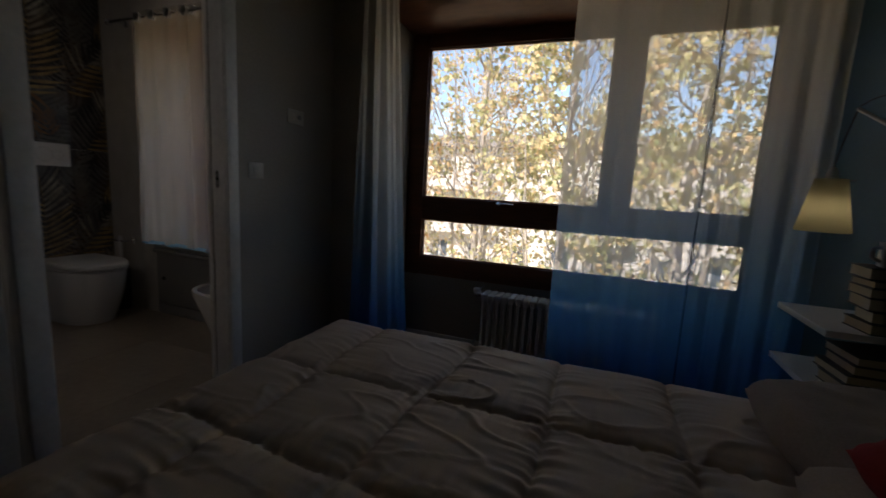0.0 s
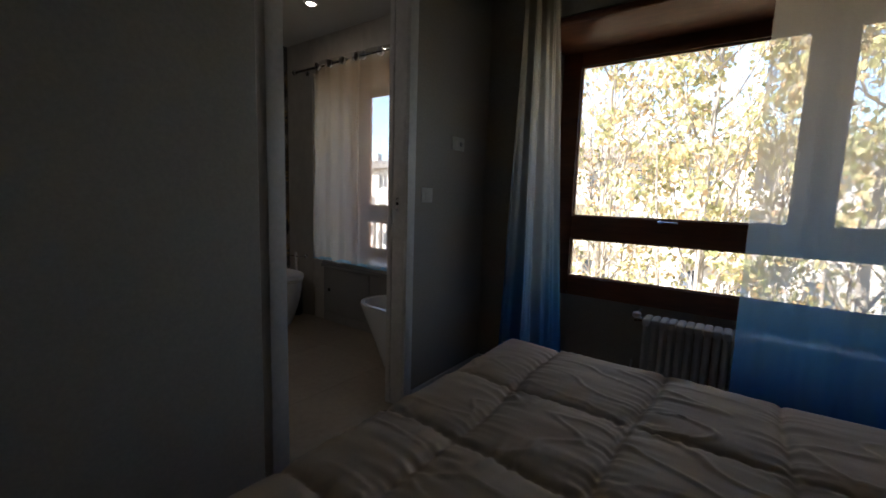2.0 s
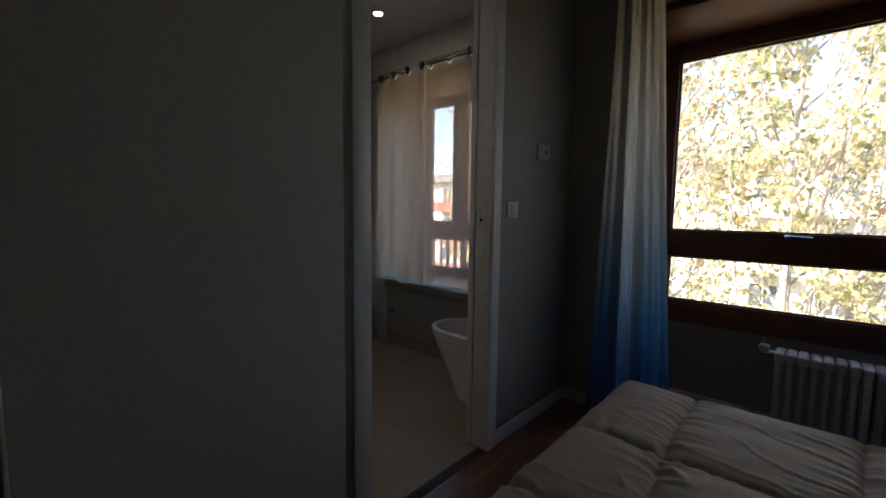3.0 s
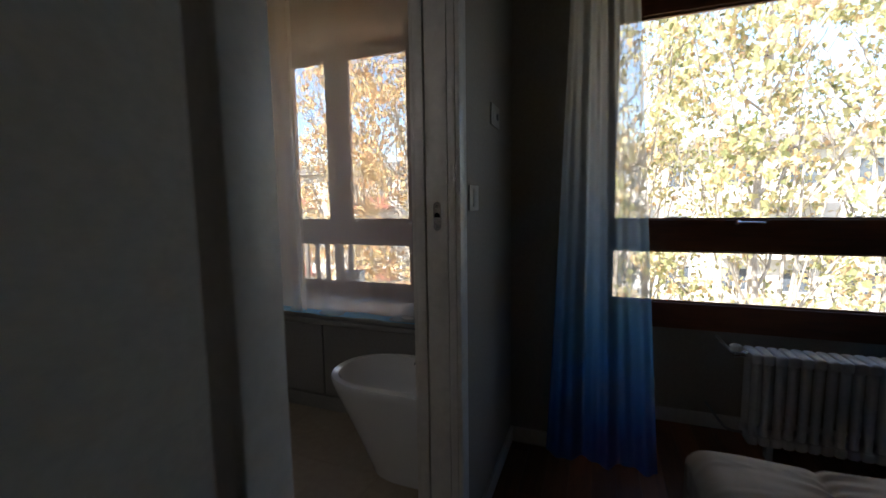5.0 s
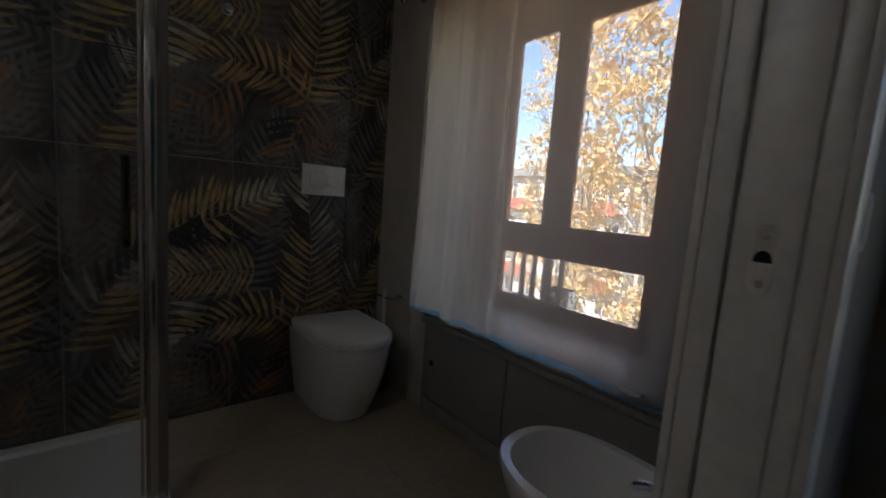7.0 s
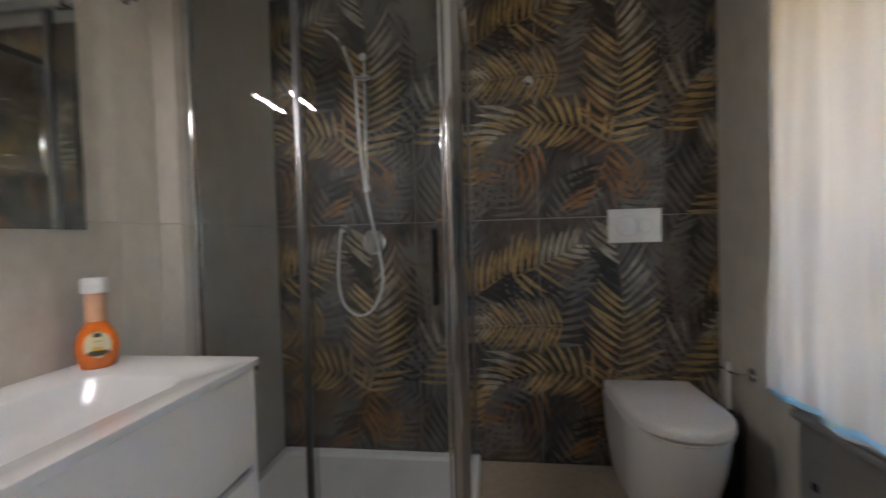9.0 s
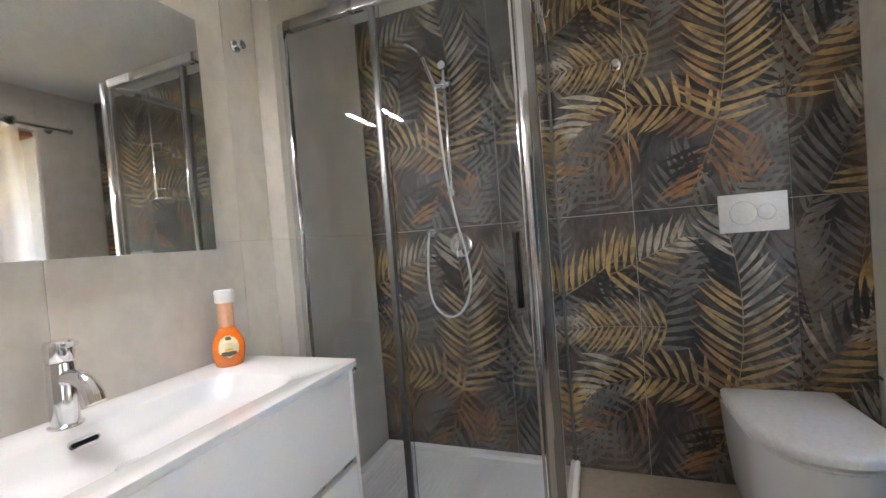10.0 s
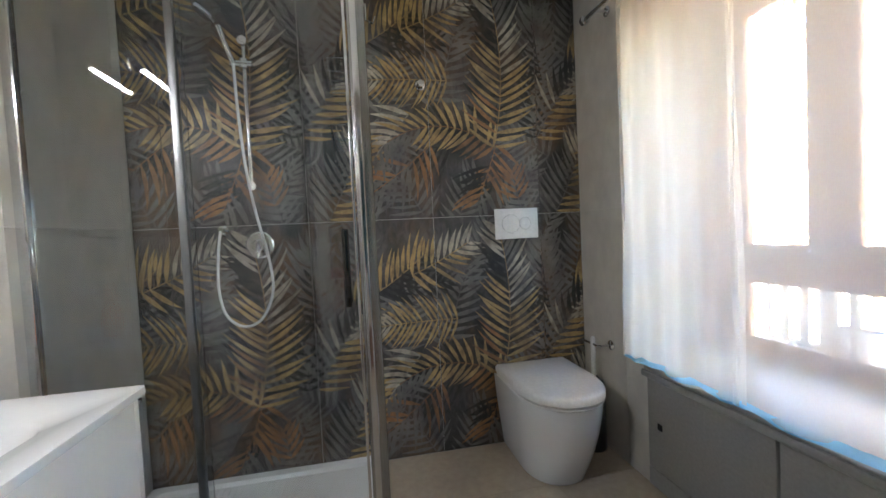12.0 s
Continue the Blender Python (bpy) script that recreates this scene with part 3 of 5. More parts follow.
# ---- bench below the window, sill ----
bench = thing("window_bench", (1.15, 0.95, 0), "grey painted casing with access panels below the window", "casing")
part("back_board", box(0.362, XB - 0.004, 0.816, 0.83, 0.0, 0.50), BENCH, bench)
part("end_filler", box(0.362, 0.503, 0.8095, 0.816, 0.0, 0.526, 0.001), GREIGE, bench, "greige tile strip beside the casing")
panel = part("access_panel", box(0.509, 1.062, 0.800, 0.816, 0.085, 0.468, 0.003), BENCH, bench)
part("square_knob", box(0.570, 0.594, 0.795, 0.801, 0.266, 0.292, 0.002), DARK_HOLE, panel, "small dark square pull")
part("access_panel", box(1.074, XB - 0.006, 0.800, 0.816, 0.085, 0.468, 0.003), BENCH, bench)
part("plinth", box(0.503, XB - 0.006, 0.804, 0.816, 0.0, 0.078, 0.002), BENCH, bench)
part("top_moulding", box(0.495, XB - 0.004, 0.778, 0.816, 0.474, 0.502, 0.008, 3), BENCH, bench)
part("sill", box(0.377, 1.603, 0.812, 1.274, 0.503, 0.5275, 0.003), LACQUER, bench, "pale window sill above the casing")
part("sill_edge", box(0.504, XB - 0.004, 0.786, 0.811, 0.503, 0.530, 0.006, 3), BENCH, bench, "grey front edge of the sill")
valve_head = thing("radiator_valve", (1.60, 0.77, 0.54), "white thermostatic radiator valve head below the curtain", "valve")
part("knob", lathe([(0.012, -0.03), (0.019, -0.028), (0.021, 0.0), (0.021, 0.04), (0.017, 0.048)], (1.585, 0.762, 0.566), "x", 20), LID_PLASTIC, valve_head)
part("collar", lathe([(0.023, 0.0), (0.023, 0.010)], (1.633, 0.762, 0.566), "x", 20), BRUSHED, valve_head)
part("stem", tube([(1.64, 0.762, 0.566), (1.68, 0.762, 0.566), (1.68, 0.79, 0.566), (1.68, 0.82, 0.566)], 0.010, 10), CHROME, valve_head)

# orange of the sunlit stile, painted on a strip added beside the frame
SUNLIT_STRIP = surface("sunlit_wood_strip", (0.36, 0.15, 0.055), (0.50, 0.22, 0.085), 3.0, 24, 0.45, relief=0.12, depth=0.001, stretch=(1, 0.35, 3), coat=0.08)
for x0, x1, b0, b1 in ((0.361, 0.372, 0.361, 0.405), (1.608, 1.6195, 1.575, 1.6195)):
    struct("trim_niche_side", box(x0, x1, 0.826, 1.233, 0.5285, 2.050, 0.003), CREAM_PAINT, "cream painted cheek of the window niche")
    struct("trim_niche_bead", box(b0, b1, 1.234, 1.271, 0.5285, 2.022, 0.006), SUNLIT_STRIP, "added orange strip standing for the sunlit wood of the window frame")

# ---- curtain and rod ----
def curtain_sheet(x0, x1, y, z0, z1, folds, depth, flare=0.0, nx=150, nz=44, seed=1, hem=0.0, top_gather=1.0, lean=0.0):
    """A hanging cloth with folds that open towards the hem."""
    rng = random.Random(seed)
    ph = [rng.uniform(0, 6.28) for _ in range(6)]
    bm = bmesh.new()
    grid = []
    for j in range(nz + 1):
        v = j / nz
        row = []
        for i in range(nx + 1):
            u = i / nx
            wide = (1 - v) * flare
            x = x0 - wide * 0.7 + (x1 - x0 + wide) * u
            mid = (x0 + x1) / 2
            x = mid + (x - mid) * (top_gather + (1 - top_gather) * (1 - v)) + lean * v
            a = folds * 2 * math.pi * u
            fold = math.sin(a + ph[0] + 0.7 * math.sin(3.1 * u + ph[1]) + 0.35 * (1 - v) * math.sin(5 * u + ph[2])) + 0.4 * math.sin(2.3 * a + ph[3] + 1.3 * v)
            yy = y + depth * (0.55 + 0.45 * (1 - v)) * fold * (0.5 + 0.8 * abs(math.sin(2.2 * u + ph[4]))) + 0.006 * math.sin(9 * v + 14 * u + ph[4])
            zz = z0 + (z1 - z0) * v + (hem * math.sin(7 * u + ph[5]) * (1 - v) ** 6)
            row.append(bm.verts.new((x, yy, zz)))
        grid.append(row)
    for j in range(nz):
        for i in range(nx):
            bm.faces.new((grid[j][i], grid[j][i + 1], grid[j + 1][i + 1], grid[j + 1][i]))
    return bm


rod = thing("curtain_rod", (0.95, 0.745, 2.105), "chrome bathroom curtain rod on wall brackets", "curtain rod")
part("bar", tube([(0.22, 0.745, 2.105), (1.92, 0.745, 2.105)], 0.011, 14), CHROME, rod)
part("finial", lathe([(0.013, 0.0), (0.022, -0.004), (0.022, -0.022), (0.016, -0.026)], (0.222, 0.745, 2.105), "x", 20), CHROME, rod)
for x in (0.30, 1.75):
    part("bracket", tube([(x, 0.748, 2.105), (x, 0.806, 2.105)], 0.007, 10), CHROME, rod)
    part("bracket_plate", lathe([(0.024, 0.0), (0.024, -0.006), (0.02, -0.008)], (x, 0.809, 2.105), "y", 20), CHROME, rod)


def bath_curtain(x0, x1, y, folds, seed, label, rings, z0, flare, cloth):
    c = thing("curtain", ((x0 + x1) / 2, y, z0), label, "curtain", "bathroom curtains")
    part("voile", curtain_sheet(x0, x1, y, z0, 2.145, folds, 0.009, flare, seed=seed, hem=0.012), cloth, c, smooth=60)
    part("hem", curtain_sheet(x0, x1, y - 0.003, z0 - 0.002, z0 + 0.026, folds, 0.009, flare, nz=2, seed=seed), HEM_BLUE, c, "narrow blue hem", smooth=60)
    for x in rings:
        part("eyelet", lathe([(0.018, -0.014), (0.030, -0.018), (0.030, 0.018), (0.018, 0.014), (0.018, -0.014)], (x, y, 2.105), "y", 20), BRUSHED, c, "round metal eyelet")
    return c


HEM_BLUE = sheer("blue_hem", [(0.0, (0.28, 0.60, 0.86)), (1.0, (0.36, 0.66, 0.88))], 0.5, 0.6, 0.15)
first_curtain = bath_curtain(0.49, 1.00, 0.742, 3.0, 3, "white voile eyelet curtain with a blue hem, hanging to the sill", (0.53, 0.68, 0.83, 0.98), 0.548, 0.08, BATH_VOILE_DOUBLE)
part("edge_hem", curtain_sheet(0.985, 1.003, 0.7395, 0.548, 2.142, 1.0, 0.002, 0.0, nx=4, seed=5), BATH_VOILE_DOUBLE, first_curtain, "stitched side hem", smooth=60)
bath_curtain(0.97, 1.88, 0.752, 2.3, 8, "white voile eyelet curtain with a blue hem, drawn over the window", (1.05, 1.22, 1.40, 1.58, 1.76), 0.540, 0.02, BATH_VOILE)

# ---- paper holder and brush ----
holder = thing("paper_holder", (0.24, 0.80, 0.53), "chrome paper holder without a roll on the wall", "paper holder")
part("wall_plate", lathe([(0.024, 0.0), (0.024, -0.008), (0.018, -0.011)], (0.25, 0.811, 0.535), "y", 20), CHROME, holder)
part("arm", tube([(0.25, 0.80, 0.535), (0.25, 0.752, 0.535), (0.235, 0.742, 0.533), (0.12, 0.742, 0.533)], 0.006, 10), CHROME, holder)
brush = thing("toilet_brush", (0.19, 0.744, 0), "black toilet brush holder with a pale handle", "toilet brush")
part("cup", lathe([(0.045, 0.0), (0.052, 0.01), (0.052, 0.30), (0.046, 0.34), (0.018, 0.37)], (0.19, 0.744, 0.0), "z", 22), BLACK, brush)
part("handle", lathe([(0.008, 0.37), (0.011, 0.38), (0.012, 0.56), (0.008, 0.57)], (0.19, 0.744, 0.0), "z", 14), LID_PLASTIC, brush)

# ---- washbasin unit ----
VX0, VX1, VY = 0.895, 1.90, -0.908
unit = thing("vanity_unit", (1.4, -1.17, 0.27), "white wall-hung washbasin cabinet with two drawers", "vanity unit")
part("carcass", box(VX0 + 0.010, VX1, YV + 0.002, VY - 0.040, 0.27, 0.700, 0.002), SHELF_WHITE, unit)
part("side_panel", box(VX0 + 0.008, VX0 + 0.026, YV + 0.002, VY - 0.018, 0.27, 0.764, 0.002), SHELF_WHITE, unit)
for z0, z1 in ((0.475, 0.762), (0.272, 0.452)):
    d = part("drawer_front", box(VX0 + 0.028, VX1, VY - 0.037, VY - 0.017, z0, z1, 0.003), SHELF_WHITE, unit)
part("grip_channel", box(VX0 + 0.028, VX1, VY - 0.039, VY - 0.033, 0.453, 0.474), BRUSHED, unit, "recessed metal grip channel")
peg = lathe([(0.011, 0.0), (0.011, -0.003), (0.006, -0.004), (0.006, -0.028), (0.010, -0.029), (0.010, -0.038)], (VX0 + 0.004, VY - 0.040, 0.735), "x", 16)
part("side_peg", peg, CHROME, unit, "small chrome peg")

basin = thing("washbasin", (1.4, -1.17, 0.765), "white ceramic washbasin top with a wide shallow bowl", "washbasin")


def rounded(x0, x1, y0, y1, r, z, n=6):
    out = []
    for cx, cy, a0 in ((x1 - r, y1 - r, 0), (x0 + r, y1 - r, 90), (x0 + r, y0 + r, 180), (x1 - r, y0 + r, 270)):
        for k in range(n + 1):
            a = radians(a0 + 90 * k / n)
            out.append(Vector((cx + r * math.cos(a), cy + r * math.sin(a), z)))
    return out


bx0, bx1, by0, by1 = 1.065, 1.83, -1.30, -0.985
top_rings = [rounded(VX0, VX1 + 0.02, YV + 0.002, VY, 0.014, 0.763), rounded(VX0 - 0.002, VX1 + 0.02, YV + 0.002, VY + 0.002, 0.016, 0.768), rounded(VX0, VX1 + 0.02, YV + 0.002, VY, 0.016, 0.782),
             rounded(bx0, bx1, by0, by1, 0.07, 0.782), rounded(bx0 + 0.008, bx1 - 0.008, by0 + 0.006, by1 - 0.008, 0.068, 0.774), rounded(bx0 + 0.045, bx1 - 0.045, by0 + 0.02, by1 - 0.035, 0.06, 0.725),
             rounded(bx0 + 0.09, bx1 - 0.09, by0 + 0.05, by1 - 0.06, 0.05, 0.706), rounded(bx0 + 0.25, bx1 - 0.25, by0 + 0.11, by1 - 0.11, 0.03, 0.702)]
bowl = loft(top_rings, cap=False)
bowl.verts.ensure_lookup_table()
bowl.faces.new(bowl.verts[-28:])
part("bowl", bowl, CERAMIC, basin, smooth=50)
slot = loft([[Vector((1.455 + s * (0.022 + 0.0) + 0.009 * math.cos(a), by0 + 0.0125 + dy, 0.751 + 0.009 * math.sin(a))) for a, s in [(2 * math.pi * k / 20, 1 if math.cos(2 * math.pi * k / 20) >= 0 else -1) for k in range(20)]] for dy in (-0.004, 0.008)])
ov = part("overflow_ring", slot, CHROME, basin, "chrome overflow slot")
part("overflow_hole", loft([[Vector((1.455 + s * 0.021 + 0.0055 * math.cos(a), by0 + 0.0125 + dy, 0.751 + 0.0055 * math.sin(a))) for a, s in [(2 * math.pi * k / 20, 1 if math.cos(2 * math.pi * k / 20) >= 0 else -1) for k in range(20)]] for dy in (0.0082, 0.0096)]), DARK_HOLE, ov)
part("drain", lathe([(0.03, 0.0), (0.03, 0.003), (0.02, 0.006)], (1.44, -1.15, 0.7025), "z", 24), CHROME, basin)

mixer = thing("basin_tap", (1.455, -1.345, 0.782), "chrome single lever mixer tap on the washbasin", "tap")
part("body", lathe([(0.034, 0.0), (0.034, 0.004), (0.028, 0.008), (0.0275, 0.145), (0.026, 0.15)], (1.455, -1.345, 0.782), "z", 28), CHROME, mixer)
part("spout", tube(smooth_path([(1.455, -1.340, 0.892), (1.455, -1.295, 0.899), (1.455, -1.258, 0.889), (1.455, -1.232, 0.866), (1.455, -1.222, 0.845)], 6), [0.0185] * 25, 16), CHROME, mixer)
part("cap", lathe([(0.0275, 0.152), (0.0282, 0.154), (0.0282, 0.196), (0.025, 0.200)], (1.455, -1.345, 0.782), "z", 28), CHROME, mixer)
part("lever", tube([(1.455, -1.335, 0.968), (1.455, -1.275, 0.978)], [0.008, 0.006], 12), CHROME, mixer)

soap = thing("soap_bottle", (1.0, -1.345, 0.782), "orange liquid soap bottle with a white cap on the washbasin", "bottle")


def oval(profile, at, flat, seg=28):
    out = bmesh.new()
    rings = [[out.verts.new((at[0] + r * math.cos(2 * math.pi * k / seg) * 0.76 + r * flat * math.sin(2 * math.pi * k / seg) * 0.65, at[1] - r * math.cos(2 * math.pi * k / seg) * 0.65 + r * flat * math.sin(2 * math.pi * k / seg) * 0.76, at[2] + h)) for k in range(seg)] for r, h in profile]
    ring_faces(out, rings)
    return out


SB = (1.005, -1.335, 0.782)
part("body", oval([(0.036, 0.0), (0.041, 0.004), (0.048, 0.03), (0.0505, 0.055), (0.048, 0.08), (0.038, 0.105), (0.027, 0.122), (0.0235, 0.13)], SB, 0.75), SOAP, soap, smooth=60)
part("neck", oval([(0.0235, 0.131), (0.024, 0.150), (0.023, 0.205), (0.021, 0.210)], SB, 0.9), NECK, soap, "pale orange clear neck", smooth=60)
part("cap", lathe([(0.028, 0.211), (0.030, 0.213), (0.030, 0.248), (0.027, 0.253)], SB, "z", 24), LID_PLASTIC, soap, "white screw cap")
# label faces the room
face = Vector((0.65, 0.76, 0)).normalized()
side_v = Vector((-face.y, face.x, 0))
def label_patch(w, h, zc, off, bulge=0.010, n=9):
    bm = bmesh.new()
    rows = []
    for j in range(n + 1):
        t = -1 + 2 * j / n
        half = w * math.sqrt(max(0.0, 1 - t * t * 0.92))
        rows.append([bm.verts.new(Vector((SB[0], SB[1], SB[2] + zc + h * t)) + side_v * (half * s) + face * (off - bulge * (s * s) - 0.008 * t * t)) for s in (-1, -0.6, -0.2, 0.2, 0.6, 1)])
    for a, b in zip(rows, rows[1:]):
        for i in range(5):
            bm.faces.new((a[i], a[i + 1], b[i + 1], b[i]))
    return bm
lab = part("label", label_patch(0.030, 0.040, 0.064, 0.0415, 0.009), LABEL_CREAM, soap, "cream oval label with a dark picture")
part("label_picture", label_patch(0.022, 0.014, 0.048, 0.0425, 0.006), LABEL_DARK, lab)
part("label_fruit", label_patch(0.013, 0.009, 0.058, 0.0440, 0.003), LABEL_GOLD, lab)
part("label_emblem", label_patch(0.009, 0.009, 0.094, 0.0395, 0.002), LABEL_DARK, lab)
part("label_lettering", label_patch(0.014, 0.002, 0.079, 0.0430, 0.003), LABEL_GOLD, lab)

# ---- mirror with lamp, hooks ----
mirror = thing("mirror", (1.43, YV, 1.172), "frameless rectangular mirror above the washbasin", "mirror")
part("backing", box(0.957, 1.898, YV + 0.001, YV + 0.010, 1.177, 1.967), BLACK, mirror)
part("glass", box(0.952, 1.903, YV + 0.0105, YV + 0.016, 1.172, 1.972, 0.0012, 1), MIRROR, mirror, smooth=0)
lamp = thing("mirror_lamp", (1.5, -1.35, 1.945), "slim lit lamp bar above the mirror", "wall lamp")
part("housing", box(1.335, 1.675, -1.317, -1.292, 1.944, 1.962, 0.002), CHROME, lamp)
part("diffuser", box(1.340, 1.670, -1.315, -1.294, 1.936, 1.9435, 0.001), LED, lamp, "glowing white diffuser")
part("arm", box(1.49, 1.52, YV + 0.002, -1.300, 1.974, 1.982, 0.002), CHROME, lamp)
part("arm_drop", box(1.49, 1.52, -1.308, -1.300, 1.960, 1.982, 0.002), CHROME, lamp)


def robe_hook(at, out, label):
    """A round wall hook whose button stands out along out ('x' or 'y')."""
    hk = thing("robe_hook", at, label, "hook", "robe hooks")
    ax = out
    part("rose", lathe([(0.024, 0.0), (0.024, 0.006), (0.020, 0.009)], at, ax, 22), CHROME, hk)
    part("stem", lathe([(0.007, 0.008), (0.007, 0.03)], at, ax, 14), CHROME, hk)
    part("button", lathe([(0.010, 0.028), (0.017, 0.031), (0.017, 0.040), (0.013, 0.043)], at, ax, 20), CHROME, hk)


robe_hook((0.775, YV + 0.001, 1.955), "y", "round chrome robe hook on the greige tiles")
robe_hook((0.001, -0.035, 1.853), "x", "round chrome robe hook on the leaf tiles")

# ---- shower ----
SX, SY1 = 0.612, -0.335        # front plane of the enclosure, outer corner
tray = thing("shower_tray", (0.31, -0.84, 0), "white ribbed shower tray on the floor", "shower tray")
rim_o = [rounded(0.002, 0.655, YS + 0.002, SY1 + 0.03, 0.02, 0.0), rounded(0.002, 0.655, YS + 0.002, SY1 + 0.03, 0.02, 0.035), rounded(0.006, 0.650, YS + 0.006, SY1 + 0.025, 0.02, 0.040),
         rounded(0.05, 0.585, YS + 0.045, SY1 - 0.035, 0.03, 0.040), rounded(0.06, 0.575, YS + 0.055, SY1 - 0.045, 0.03, 0.024)]
part("basin", loft(rim_o), TRAY, tray, smooth=40)
for k in range(32):
    y = YS + 0.075 + k * 0.0262
    part("rib", box(0.075, 0.56, y, y + 0.012, 0.0235, 0.0275), TRAY, tray, smooth=0)

cab = thing("shower_enclosure", (SX, -0.84, 0.04), "clear glass shower enclosure with chrome profiles and sliding door", "shower enclosure")
part("wall_profile", box(SX - 0.012, SX + 0.016, YS, YS + 0.03, 0.04, 2.085, 0.003), CHROME, cab)
part("corner_post", boxes([(SX - 0.03, SX + 0.012, -0.372, -0.312, 0.04, 2.09)], 0.006), BRUSHED, cab)
part("post_channel", box(SX + 0.0125, SX + 0.018, -0.362, -0.340, 0.04, 2.085, 0.002), CHROME, cab)
part("top_rail", box(SX - 0.022, SX + 0.016, YS + 0.03, -0.372, 2.05, 2.092, 0.004), BRUSHED, cab)
part("bottom_rail", box(SX - 0.014, SX + 0.010, YS + 0.03, -0.372, 0.040, 0.058, 0.003), BRUSHED, cab)
part("fixed_pane", box(SX - 0.010, SX - 0.004, YS + 0.02, -0.875, 0.05, 2.06), SHOWER_GLASS, cab, smooth=0)
sd = part("sliding_pane", box(SX + 0.000, SX + 0.006, -0.915, -0.385, 0.06, 2.06), SHOWER_GLASS, cab, smooth=0)
part("edge_profile", box(SX - 0.014, SX + 0.010, -0.916, -0.892, 0.055, 2.05, 0.003), PROFILE_GREY, cab)
part("edge_profile", box(SX - 0.003, SX + 0.009, -0.386, -0.376, 0.055, 2.05, 0.002), CHROME, cab)
part("handle", box(SX + 0.007, SX + 0.030, -0.427, -0.404, 0.890, 1.152, 0.005, 3), DARK_GLOSS, sd, "long flat glossy black door handle")
part("side_pane", box(0.012, SX - 0.03, -0.332, -0.326, 0.05, 2.06), SHOWER_GLASS, cab, smooth=0)
part("side_wall_profile", box(0.001, 0.022, -0.338, -0.320, 0.04, 2.08, 0.003), PROFILE_GREY, cab)
part("side_top_rail", box(0.022, SX - 0.03, -0.342, -0.316, 2.06, 2.088, 0.003), BRUSHED, cab)
for ob in [o for o in cab.children if "pane" in o.name]:
    ob.visible_shadow = False

rail = thing("shower_set", (0.05, -0.828, 1.1), "chrome shower rail with hand shower and hose on the leaf tiles", "shower set")
part("riser", tube([(0.055, -0.828, 1.365), (0.055, -0.824, 2.02)], 0.009, 14), CHROME, rail)
for z in (1.372, 2.008):
    part("rail_bracket", lathe([(0.017, 0.0), (0.017, 0.06), (0.020, 0.061), (0.020, 0.072)], (0.001, -0.826, z), "x", 20), CHROME, rail)
sl = part("slider", lathe([(0.014, -0.045), (0.014, 0.045)], (0.062, -0.835, 1.91), "y", 18), CHROME, rail)
part("slider_clamp", lathe([(0.020, -0.02), (0.020, 0.02)], (0.055, -0.827, 1.91), "z", 18), CHROME, sl)
hand = tube(smooth_path([(0.085, -0.862, 1.90), (0.095, -0.885, 1.97), (0.115, -0.905, 2.045)], 5), [0.010, 0.011, 0.012, 0.012, 0.012, 0.012, 0.012, 0.012, 0.012, 0.012, 0.013], 14)
hs = part("hand_shower", hand, CHROME, rail)
headm = Matrix.Translation((0.125, -0.950, 2.088)) @ Euler((radians(-40), 0, 0)).to_matrix().to_4x4()
hb = lathe([(0.02, 0.012), (0.048, 0.006), (0.052, -0.002), (0.050, -0.010), (0.045, -0.012)], (0, 0, 0), "z", 28)
bmesh.ops.transform(hb, matrix=headm, verts=hb.verts[:])
part("spray_head", hb, CHROME, hs, "flat chrome spray head")
part("outlet_elbow", lathe([(0.022, 0.0), (0.022, 0.006), (0.012, 0.010), (0.012, 0.045)], (0.001, -0.972, 1.182), "x", 20), CHROME, rail)
hose = smooth_path([(0.047, -0.972, 1.178), (0.05, -0.985, 1.08), (0.055, -0.992, 0.92), (0.058, -0.965, 0.80), (0.06, -0.893, 0.745), (0.06, -0.815, 0.78), (0.06, -0.765, 0.90), (0.06, -0.775, 1.05), (0.065, -0.815, 1.25), (0.075, -0.842, 1.45), (0.08, -0.858, 1.70), (0.085, -0.862, 1.90)], 8)
part("hose", tube(hose, 0.0058, 10), RADIATOR, rail, "ribbed metal shower hose")
mv = thing("shower_valve", (0.0, -0.82, 1.06), "chrome built-in shower mixer valve on the leaf tiles", "shower valve")
part("rose", lathe([(0.062, 0.0), (0.062, 0.004), (0.055, 0.010)], (0.001, -0.82, 1.108), "x", 32), CHROME, mv)
part("body", lathe([(0.028, 0.009), (0.028, 0.040), (0.024, 0.044)], (0.001, -0.82, 1.108), "x", 24), CHROME, mv)
part("lever", tube([(0.036, -0.82, 1.12), (0.060, -0.82, 1.075), (0.065, -0.82, 1.045)], [0.009, 0.008, 0.006], 12), CHROME, mv)
caddy = thing("shower_caddy", (0.30, -0.39, 1.48), "chrome wire shower caddy hooked over the glass", "shower caddy")
def wire(pts, r=0.0025):
    return tube(pts, r, 6)
for x in (0.20, 0.40):
    part("hanger", wire([(x, -0.312, 1.93), (x, -0.312, 2.094), (x, -0.35, 2.094), (x, -0.35, 1.50)], 0.003), CHROME, caddy)
